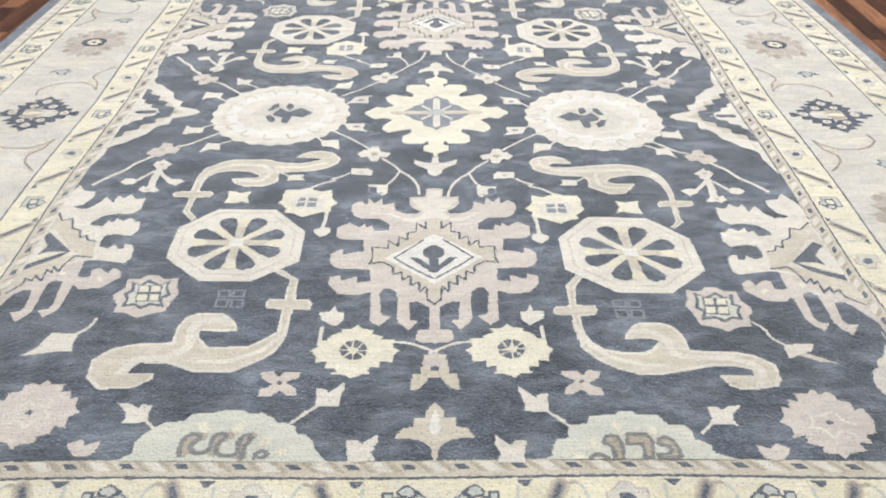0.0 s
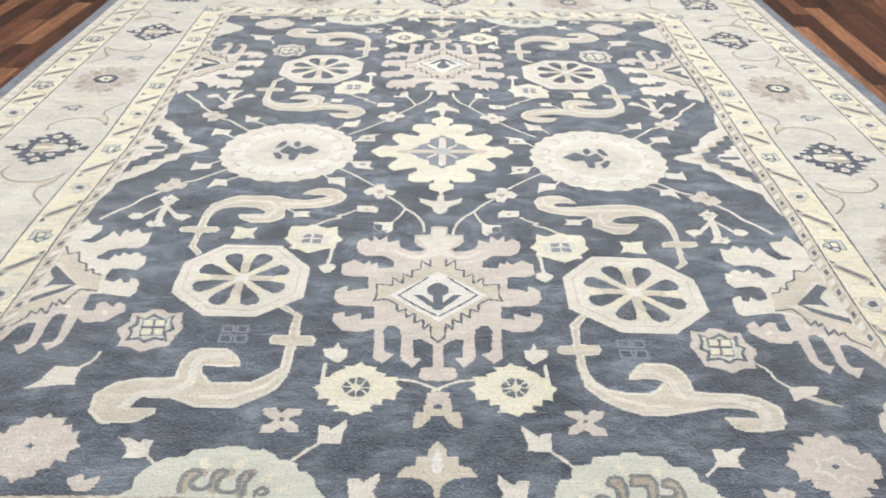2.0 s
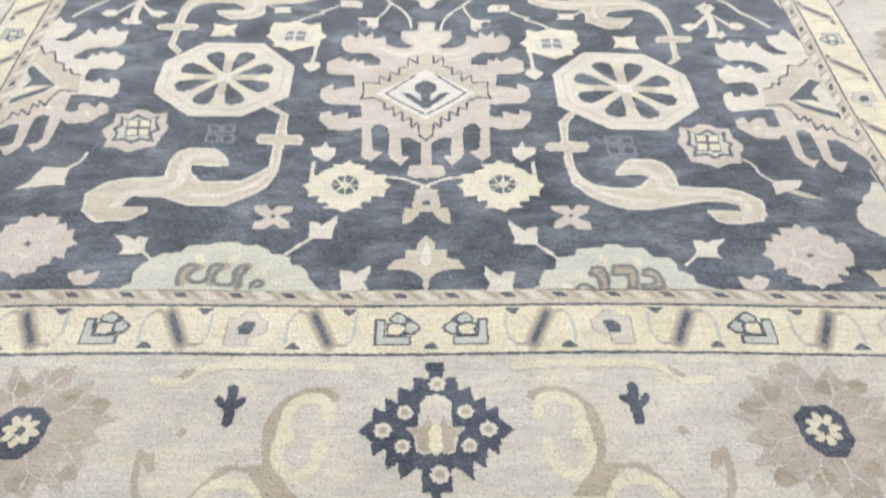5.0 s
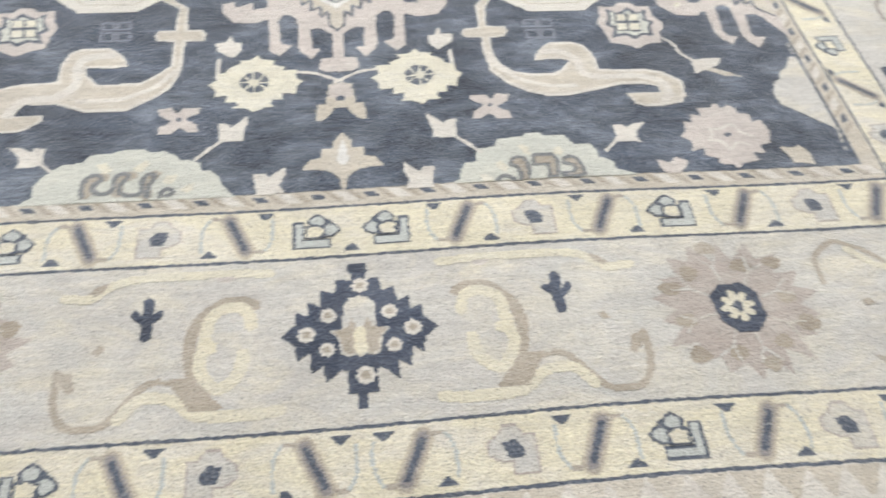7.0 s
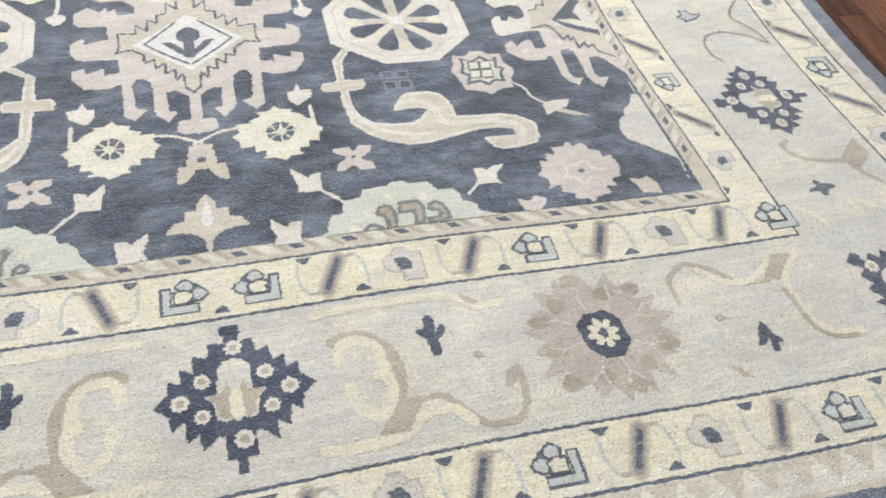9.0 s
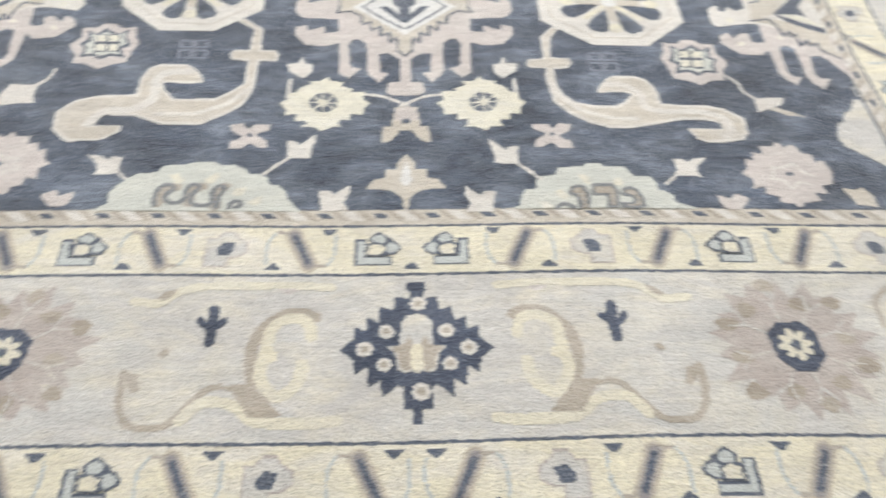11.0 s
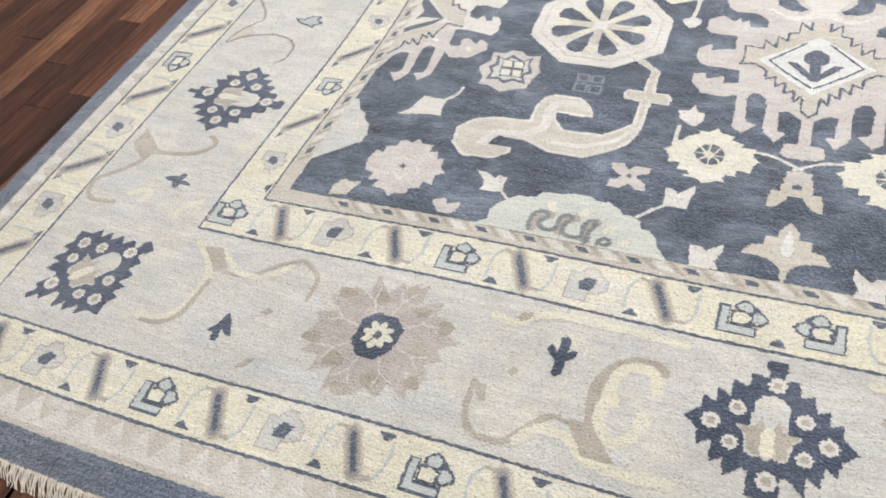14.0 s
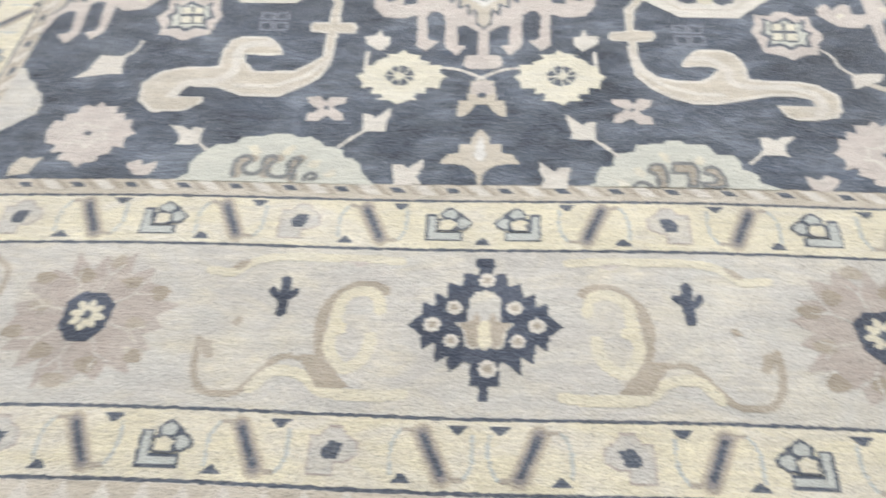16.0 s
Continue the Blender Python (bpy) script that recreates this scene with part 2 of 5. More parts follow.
CEIL = plain("ceiling_paint", (0.82, 0.82, 0.81))
COTTON = plain("fringe_cotton", (0.62, 0.55, 0.45), 0.95, 90.0, 0.2)


# ---- mesh helpers ----
def link(name, bm, material, parent=None, label=""):
    me = bpy.data.meshes.new(name)
    if isinstance(bm, tuple):
        me.from_pydata(bm[0], [], bm[1])
    else:
        bmesh.ops.recalc_face_normals(bm, faces=bm.faces)
        bm.to_mesh(me)
        bm.free()
    me.materials.append(material)
    ob = new(name, me)
    if parent:
        ob.parent = parent
    if label:
        tagged(ob, label)
    return ob


def part(name, bm, material, parent, label=""):
    return link(name, bm, material, parent, label)


def box(bm, x0, y0, z0, x1, y1, z1):
    v = [bm.verts.new(p) for p in ((x0, y0, z0), (x1, y0, z0), (x1, y1, z0), (x0, y1, z0), (x0, y0, z1), (x1, y0, z1), (x1, y1, z1), (x0, y1, z1))]
    for f in ((3, 2, 1, 0), (4, 5, 6, 7), (0, 1, 5, 4), (1, 2, 6, 5), (2, 3, 7, 6), (3, 0, 4, 7)):
        bm.faces.new([v[i] for i in f])
    return bm


# ---- setting ----
FLOOR_Z = -0.013
X0, X1, Y0, Y1, H = -3.9, 3.9, -3.2, 6.4, 2.9
floor = tagged(link("floor", box(bmesh.new(), X0, Y0, FLOOR_Z - 0.1, X1, Y1, FLOOR_Z - 0.004), GAP), "reddish-brown wood strip floor under the rug", "floor", kind="structure")
for nm, b in (("wall_west", (X0 - 0.15, Y0, FLOOR_Z - 0.1, X0, Y1, H)), ("wall_east", (X1, Y0, FLOOR_Z - 0.1, X1 + 0.15, Y1, H)),
              ("wall_south", (X0 - 0.15, Y0 - 0.15, FLOOR_Z - 0.1, X1 + 0.15, Y0, H)), ("wall_north", (X0 - 0.15, Y1, FLOOR_Z - 0.1, X1 + 0.15, Y1 + 0.15, H))):
    tagged(link(nm, box(bmesh.new(), *b), PLASTER), "plain off-white plastered wall", "wall", kind="structure")
tagged(link("ceiling", box(bmesh.new(), X0 - 0.15, Y0 - 0.15, H, X1 + 0.15, Y1 + 0.15, H + 0.15), CEIL), "plain white ceiling", "ceiling", kind="structure")

# ---- the rug ----
BAND_TOP = {"field": 0.0, "main": -0.0018, "inner": -0.0012, "outer": -0.0024, "barber": -0.0006, "triangle": -0.0030}
LIFT = 0.0004
laid = [0]


def height(z):
    """No two pieces of pile end at quite the same height."""
    laid[0] += 1
    return z + 0.000016 * (laid[0] % 20)


CX, CY, KNOT = -0.014, 1.752, 0.002
HALF_W, HALF_L = 1.812, 2.327


def cloth(u, v):
    """From the rug's own plan to the room: the far half is woven a little looser, the side stripes pinch in, and lines waver."""
    if v > 0:
        v *= 1.03
    pinch = math.exp(-(((abs(v) - 0.98) / 0.36) ** 2)) * math.exp(-(((abs(u) - 1.15) / 0.16) ** 2))
    u -= math.copysign(0.016 * pinch, u)
    if u > 1.3:  # the east edge is drawn in on the near half
        u -= 0.038 * min(1.0, (u - 1.3) / 0.2) * math.exp(-(((v + 1.1) / 0.5) ** 2))
    if v > 0.1:
        side = min(1.0, max(0.0, (abs(u) - 0.85) / 0.25)) * min(1.0, max(0.0, (1.58 - abs(u)) / 0.3))
        u += math.copysign(0.032 * side * min(1.0, (v - 0.1) / 0.7), u)
    du = 0.004 * math.sin(2.1 * v + 0.6) + 0.002 * math.sin(5.3 * v + 2.0 + u)
    dv = 0.004 * math.sin(1.9 * u + 1.1) + 0.0032 * math.sin(6.1 * u + 0.4 + 0.8 * v)
    return CX + u + du, CY + v + dv


TUFT, PATCH = 0.0031, 16


def slab(pts, z, deep):
    """A flat band of pile with straight edges."""
    bm = bmesh.new()
    z = height(z)
    ring = []
    for i in range(len(pts)):
        a, b = Vector(pts[i]), Vector(pts[(i + 1) % len(pts)])
        k = int((b - a).length / 0.006)
        ring += [cloth(*(a.lerp(b, s / k) + Vector((random.uniform(-0.0016, 0.0016), random.uniform(-0.0016, 0.0016))))) for s in range(k)]
    top = [bm.verts.new((x, y, z)) for x, y in ring]
    low = [bm.verts.new((x, y, z - deep)) for x, y in ring]
    bm.faces.new(top)
    n = len(ring)
    for i in range(n):
        bm.faces.new((top[i], low[i], low[(i + 1) % n], top[(i + 1) % n]))
    return bm


def knotted(mask, i0, j0, z):
    """Pile from a plan of knots: row by row, each run of knots is one strip with uneven ends."""
    z = height(z)
    low = z - 0.0022
    verts, faces = [], []
    last = len(mask) - 1
    before = []
    for j, row in enumerate(mask):
        now = []
        edge = np.flatnonzero(np.diff(np.concatenate(([0], row.astype(np.int8), [0]))))
        v0, v1 = (j0 + j) * TUFT, (j0 + j + 1) * TUFT
        for a, b in zip(edge[::2], edge[1::2]):
            a, b = int(a) + i0, int(b) + i0
            cuts = [a] + [c for c in range((a // PATCH + 1) * PATCH, b, PATCH)] + [b]
            us = [c * TUFT for c in cuts]
            us[0] += random.uniform(-0.0016, 0.0013)
            us[-1] += random.uniform(-0.0013, 0.0016)
            n = len(verts)
            for u in us:
                verts += [(*cloth(u, v0), z), (*cloth(u, v1), z)]
            for k in range(len(us) - 1):
                m = n + 2 * k
                faces.append((m, m + 2, m + 3, m + 1))
            for k, flip in ((n, False), (n + 2 * (len(us) - 1), True)):
                w = len(verts)
                verts += [(verts[k][0], verts[k][1], low), (verts[k + 1][0], verts[k + 1][1], low)]
                faces.append((k, w, w + 1, k + 1) if flip else (k, k + 1, w + 1, w))
                if not flip:
                    faces += [(w, w + 1, g) for c, d, g in before if c < b and d > a]
                    now.append((a, b, w))
            if j in (0, last):
                w = len(verts)
                e, f = (n, n + 2 * (len(us) - 1)) if j == 0 else (n + 1, n + 2 * (len(us) - 1) + 1)
                verts += [(verts[e][0], verts[e][1], low), (verts[f][0], verts[f][1], low)]
                faces.append((e, w, w + 1, f))
        before = now
    return verts, faces


def cells(pts, grow=0.0):
    """The knots round these points: their middles, and the first knot's column and row."""
    p = np.array([(q[0], q[1]) for q in pts])
    i0, j0 = np.floor((p.min(0) - grow) / TUFT).astype(int)
    i1, j1 = np.ceil((p.max(0) + grow) / TUFT).astype(int)
    return p, int(i0), int(j0), (np.arange(i0, max(i1, i0 + 1)) + 0.5) * TUFT, (np.arange(j0, max(j1, j0 + 1)) + 0.5) * TUFT


def pile(pts, z):
    """A filled piece of pile with this outline (rug plan, metres) and its top at z."""
    p, i0, j0, us, vs = cells(pts)
    mask = np.zeros((len(vs), len(us)), bool)
    for a, b in zip(p, np.roll(p, -1, 0)):
        hit = (a[1] > vs) != (b[1] > vs)
        if hit.any():
            x = a[0] + (vs[hit] - a[1]) * (b[0] - a[0]) / (b[1] - a[1])
            mask[hit] ^= us[None, :] > x[:, None]
    return knotted(mask, i0, j0, z)


def ribbon(pts, width, z, closed=False):
    """A line of pile of that width along pts."""
    fine = [Vector(q) for q in pts]
    if closed:
        fine.append(fine[0])
    elif len(fine) > 2 and width > 0.0055:  # fine zigzags keep their points
        dense = []
        for a, b in zip(fine, fine[1:]):
            k = max(1, int((b - a).length / 0.008))
            dense += [a.lerp(b, s / k) for s in range(k)]
        fine = dense + [fine[-1]]
        for _ in range(3):
            fine = [fine[0]] + [(fine[s - 1] + 2 * fine[s] + fine[s + 1]) / 4 for s in range(1, len(fine) - 1)] + [fine[-1]]
    r = max(width / 2, 0.6 * TUFT)
    p, i0, j0, us, vs = cells(fine, r)
    U, V = np.meshgrid(us, vs)
    mask = np.zeros(U.shape, bool)
    for a, b in zip(p, p[1:]):
        d = b - a
        f = np.clip(((U - a[0]) * d[0] + (V - a[1]) * d[1]) / max(d @ d, 1e-12), 0, 1)
        mask |= (U - a[0] - f * d[0]) ** 2 + (V - a[1] - f * d[1]) ** 2 < r * r
    return knotted(mask, i0, j0, z)


def rect(u0, v0, u1, v1):
    return [(u0, v0), (u1, v0), (u1, v1), (u0, v1)]


rug = tagged(new("rug"), "large hand-knotted wool rug with slate-blue field and cream borders", "rug")
rug.location = (0, 0, 0)
BANDS = (  # name, half width, half length, top, wool, label
    ("edge_band", HALF_W, HALF_L, -0.0036, EDGE, "plain blue outer edge"),
    ("edge_line", 1.762, 2.262, -0.0033, SAND, "thin sand-coloured line"),
    ("triangle_guard", 1.757, 2.250, -0.0030, PALE, "ivory guard stripe with tan triangles"),
    ("guard_line", 1.7165, 2.184, -0.0027, LINE, "thin grey-blue line"),
    ("outer_stripe", 1.7095, 2.1775, -0.0024, YELLOW, "pale yellow outer stripe"),
    ("guard_line", 1.5920, 2.0590, -0.0021, LINE, "thin grey-blue line"),
    ("main_border", 1.5860, 2.0530, -0.0018, CREAM, "wide grey-cream main border"),
    ("guard_line", 1.2260, 1.7170, -0.0015, LINE, "thin grey-blue line"),
    ("inner_stripe", 1.2200, 1.7110, -0.0012, YELLOW, "pale yellow inner stripe"),
    ("guard_line", 1.1180, 1.5980, -0.0009, LINE, "thin grey-blue line"),
    ("barber_guard", 1.1125, 1.5925, -0.0006, SAND, "sand guard with slanting stripes"),
    ("field", 1.0720, 1.5530, 0.0, BLUE, "slate-blue open field"),
)
for nm, hw, hl, top, mat, lab in BANDS:
    part(nm, slab(rect(-hw, -hl, hw, hl), top, 0.008 if nm == "edge_band" else 0.003), mat, rug, lab)

def gap(p, a, b):
    """How far p lies from the line a-b."""
    a, b = Vector(a), Vector(b)
    d = b - a
    f = max(0.0, min(1.0, (p - a).dot(d) / max(d.length_squared, 1e-12)))
    return (p - a - d * f).length


def inset(pts, width):
    """The outline moved inwards by width."""
    area = sum(pts[i - 1][0] * pts[i][1] - pts[i][0] * pts[i - 1][1] for i in range(len(pts)))
    sign = 1 if area > 0 else -1
    out = []
    n = len(pts)
    for i in range(n):
        a, b, c = Vector(pts[i - 1]), Vector(pts[i]), Vector(pts[(i + 1) % n])
        d, e = (b - a).normalized(), (c - b).normalized()
        m = Vector((-d.y - e.y, d.x + e.x))
        m = m.normalized() if m.length > 1e-4 else Vector((-d.y, d.x))
        k = max(0.6, m.dot(Vector((-d.y, d.x))))
        room = min(gap(b, pts[j - 1], pts[j]) for j in range(n) if j not in (i, (i + 1) % n))
        q = b + m * (sign * min(width / k, 0.36 * room))
        out.append((q.x, q.y))
    return out


def blob(u, v, ru, rv, n=12, wave=0.0, lobes=0, turn=0.0):
    return [(u + ru * (1 + wave * math.cos(lobes * a)) * math.cos(a + turn), v + rv * (1 + wave * math.cos(lobes * a)) * math.sin(a + turn)) for a in (2 * math.pi * i / n for i in range(n))]


class Place:
    """Where a motif is laid: its middle, a mirroring and a turn."""

    def __init__(self, u, v, su=1, sv=1, turn=0.0):
        self.u, self.v, self.su, self.sv, self.c, self.s = u, v, su, sv, math.cos(radians(turn)), math.sin(radians(turn))

    def __call__(self, p):
        x, y = p[0] * self.su, p[1] * self.sv
        return self.u + x * self.c - y * self.s, self.v + x * self.s + y * self.c


class Slanted:
    """A place where the weaver drew the motif a little slanted: u and v as sums of x, y and a middle; edge pulls the rim out to the guard."""

    def __init__(self, rows, edge=0.0):
        self.rows, self.edge = rows, edge

    def __call__(self, p):
        x = p[0] - (self.edge if p[0] < -0.171 else 0)
        return tuple(a * x + b * p[1] + c for a, b, c in self.rows)


def lay(name, label, places, layers, on="field", axis="u"):
    """Knots one motif at each place: the first layer is the part, the rest are laid on it."""
    for at in places:
        first = None
        for piece, mat, level, kind, width, pts in layers:
            z = BAND_TOP[on] + LIFT * (level + 1)
            raw = [(x * KNOT, y * KNOT) for x, y in pts]
            jobs = []
            if kind in ("fill", "rim"):
                jobs.append((raw, mat, z))
                if kind == "rim":
                    jobs.append((inset(raw, width), FAWN, z + LIFT))
            elif kind == "half":
                other = [(-x, y) for x, y in raw] if axis == "u" else [(x, -y) for x, y in raw]
                jobs.append((raw + other[::-1], mat, z))
            elif kind == "quarter":
                top = [(x, -y) for x, y in raw][::-1]
                half = top + raw
                jobs.append((half + [(-x, y) for x, y in half][::-1], mat, z))
            elif kind in ("ring1", "ring2"):
                spots = raw + ([(-x, y) for x, y in raw] if kind == "ring2" else [])
                for x, y in spots:
                    jobs.append((blob(x, y, width, width, 16, 0.08, 8), mat, z))
                    jobs.append((blob(x, y, width * 0.5, width * 0.5, 8), TAN, z + LIFT))
            runs = []
            if kind in ("line", "loop", "line2"):
                runs.append(raw)
            if kind == "line2":
                runs.append([(-x, y) for x, y in raw])
            for r, m, h in jobs:
                ob = part(piece if first else name, pile([at(q) for q in r], h), m, first or rug, "" if first else label)
                first = first or ob
            for r in runs:
                ob = part(piece if first else name, ribbon([at(q) for q in r], width, z, kind == "loop"), mat, first or rug, "" if first else label)
                first = first or ob


# places of the border motifs: (u, v, turn), seen from the front edge inwards
PALMETTES = [(0.018, -1.880, 0), (0.018, 1.880, 180)] + [(s * 1.396, v, -s * -90) for s in (-1, 1) for v in (0, -1.280, 1.280)]
PALMETTES += [(-1.405, -1.897, -45), (1.405, -1.897, 45), (-1.405, 1.897, -135), (1.405, 1.897, 135)]
HEXAGONS = [(-0.700, -1.880, 0), (0.700, -1.880, 0), (-0.70, 1.880, 180), (0.70, 1.880, 180)] + [(s * 1.405, v, s * 90) for s in (-1, 1) for v in (-0.655, 0.655)]


def motif(name, label, sym, centre, shift, layers, on="field", slant=None, other=None):
    u, v = centre
    axis = "u"
    if sym == "quad":
        su, sv = shift
        if other:  # drawn anew on the near east side
            lay(name, label, [Place(-u, v, -1, 1)], other, on)
        places = [Place(u, v), Place(-u + su, v + sv, -1, 1), Place(u, -v, 1, -1), Place(-u + 0.5 * su, -v + 0.5 * sv, -1, -1)]
        if slant:
            places[1] = slant
        if other:
            del places[1]
    elif sym == "quad0":
        places = [Place(u, v), Place(-u + shift[0], v + shift[1], -1, 1)]
    elif sym == "axis":
        places = [Place(0, v), Place(0, -v, 1, -1)]
    elif sym == "side":
        places, axis = [Place(u, 0), Place(-u + shift[0], shift[1], -1, 1)], "v"
    elif sym == "both":
        places = [Place(0, 0)]
    elif sym == "border":
        at = PALMETTES if name == "dark_palmette" else HEXAGONS
        places = [Place(a, b, 1 if a >= 0 else -1, 1, t) for a, b, t in at]
    else:
        dv = v + 1.880
        places = []
        for side in (-1, 1):
            places += [Place(side * u + (0.03 if side < 0 else 0), -1.880 + dv, side), Place(side * u + (0.03 if side < 0 else 0), 1.880 - dv, side, -1)]
    lay(name, label, places, layers, on, axis)


EAST_OCTAGON = (-1.0297, -0.0247), (0.0265, 1.0174)
motif("octagon_rosette", "pale octagonal rosette with dark petals", "quad", (-0.533, -0.816), (-0.006, -0.059), (
    ("rosette_ground", PALE, 1, "fill", 0, [(-86, -30), (-87, 42), (-41, 91), (40, 91), (89, 35), (90, -36), (34, -81), (-32, -80)]),
), "field", Slanted(((*EAST_OCTAGON[0], 0.5248), (*EAST_OCTAGON[1], -0.8622))))
motif("hook_scroll", "cream scroll with hooked ends", "quad", (-0.550, -1.164), (-0.001, -0.024), (
    ("scroll", PALE, 2, "rim", 0.008, [(69, 115), (78, 120), (103, 98), (104, 58), (121, 58), (126, 49), (124, 38), (104, 38), (102, -17), (94, -38), (82, -51), (51, -72), (10, -72), (-20, -59), (-53, -57), (-67, -63), (-73, -73), (-33, -73), (-32, -82), (-45, -94), (-54, -97), (-85, -98), (-104, -80), (-108, -51), (-90, -32), (-68, -25), (-27, -23), (-28, 4), (-21, 23), (-11, 30), (22, 30), (35, 19), (42, 8), (44, -2), (27, -4), (1, -2), (2, -13), (16, -30), (61, -29), (74, -19), (91, -2), (90, 38), (72, 40), (68, 50), (73, 58), (90, 58), (92, 98)]),
    ("scroll_highlight", PALE, 4, "line", 0.022, [(-67, -72), (-59, -51), (-24, -49), (-5, -32), (-10, 4), (0, 16), (27, 17)]),
    ("scroll_highlight", PALE, 4, "line", 0.012, [(1, -55), (44, -55), (77, -38), (97, -12)]),
), "field", other=(
    ("scroll", PALE, 2, "rim", 0.009, [(93, 104), (84, 101), (97, 79), (101, 44), (78, 42), (77, 33), (82, 24), (100, 22), (99, -7), (94, -23), (81, -36), (62, -41), (36, -41), (25, -34), (14, -21), (25, -18), (55, -19), (50, -8), (40, 6), (32, 11), (5, 12), (-7, 5), (-15, -8), (-17, -37), (-69, -38), (-87, -43), (-106, -58), (-105, -83), (-97, -93), (-76, -98), (-54, -98), (-46, -95), (-37, -76), (-77, -76), (-76, -67), (-61, -63), (-36, -63), (-5, -71), (25, -78), (50, -78), (71, -70), (91, -56), (107, -35), (111, 4), (109, 23), (129, 25), (132, 31), (127, 41), (110, 42), (109, 82)]),
    ("scroll_highlight", PALE, 4, "line", 0.018, [(-78, -91), (-88, -79), (-84, -59), (-59, -49), (-13, -50), (5, -45), (5, -19), (22, -4), (39, -5)]),
    ("scroll_highlight", PALE, 4, "line", 0.011, [(15, -63), (47, -62), (77, -50), (99, -29), (105, -2)]),
))
motif("curl_scroll", "cream scroll with curled ends", "quad", (-0.547, -0.425), (0.011, -0.04), (
    ("scroll", PALE, 2, "rim", 0.008, [(-66, -137), (-85, -113), (-85, -74), (-107, -72), (-112, -65), (-109, -57), (-87, -55), (-88, -10), (-82, 14), (-60, 34), (-44, 42), (10, 43), (30, 34), (63, 31), (89, 41), (94, 47), (53, 50), (57, 59), (70, 70), (91, 73), (110, 67), (124, 48), (121, 32), (109, 17), (87, 7), (41, 1), (35, 4), (36, -28), (19, -41), (-9, -43), (-28, -32), (-35, -18), (6, -14), (5, -8), (-11, 3), (-39, 5), (-61, -1), (-72, -15), (-76, -35), (-74, -55), (-57, -55), (-52, -64), (-56, -73), (-75, -74), (-75, -110), (-62, -127)]),
    ("scroll_highlight", PALE, 4, "line", 0.015, [(-80, -24), (-69, 8), (-40, 24), (8, 23), (23, 1), (14, -25), (-21, -26)]),
    ("scroll_highlight", PALE, 4, "line", 0.012, [(26, 19), (68, 18), (102, 32)]),
), "field", other=(
    ("scroll", PALE, 2, "rim", 0.008, [(126, 33), (118, 46), (104, 52), (86, 55), (73, 48), (59, 33), (61, 28), (88, 30), (97, 24), (89, 17), (67, 17), (18, 26), (-14, 30), (-36, 27), (-56, 17), (-71, 0), (-79, -24), (-82, -49), (-80, -78), (-104, -79), (-105, -89), (-97, -95), (-79, -97), (-77, -120), (-78, -138), (-63, -153), (-57, -150), (-68, -136), (-69, -113), (-71, -96), (-52, -97), (-51, -90), (-57, -81), (-72, -78), (-72, -57), (-68, -33), (-59, -15), (-43, -5), (-21, -7), (1, -14), (12, -25), (0, -31), (-29, -31), (-24, -43), (-8, -62), (13, -63), (42, -43), (41, -21), (48, -11), (79, -10), (104, -3), (121, 8)]),
    ("scroll_highlight", PALE, 4, "line", 0.014, [(110, 39), (109, 20), (90, 7), (51, 5), (20, 6), (-29, 12), (-61, -2), (-73, -33)]),
    ("scroll_highlight", PALE, 4, "line", 0.012, [(26, -3), (28, -29), (18, -44), (-16, -44)]),
))
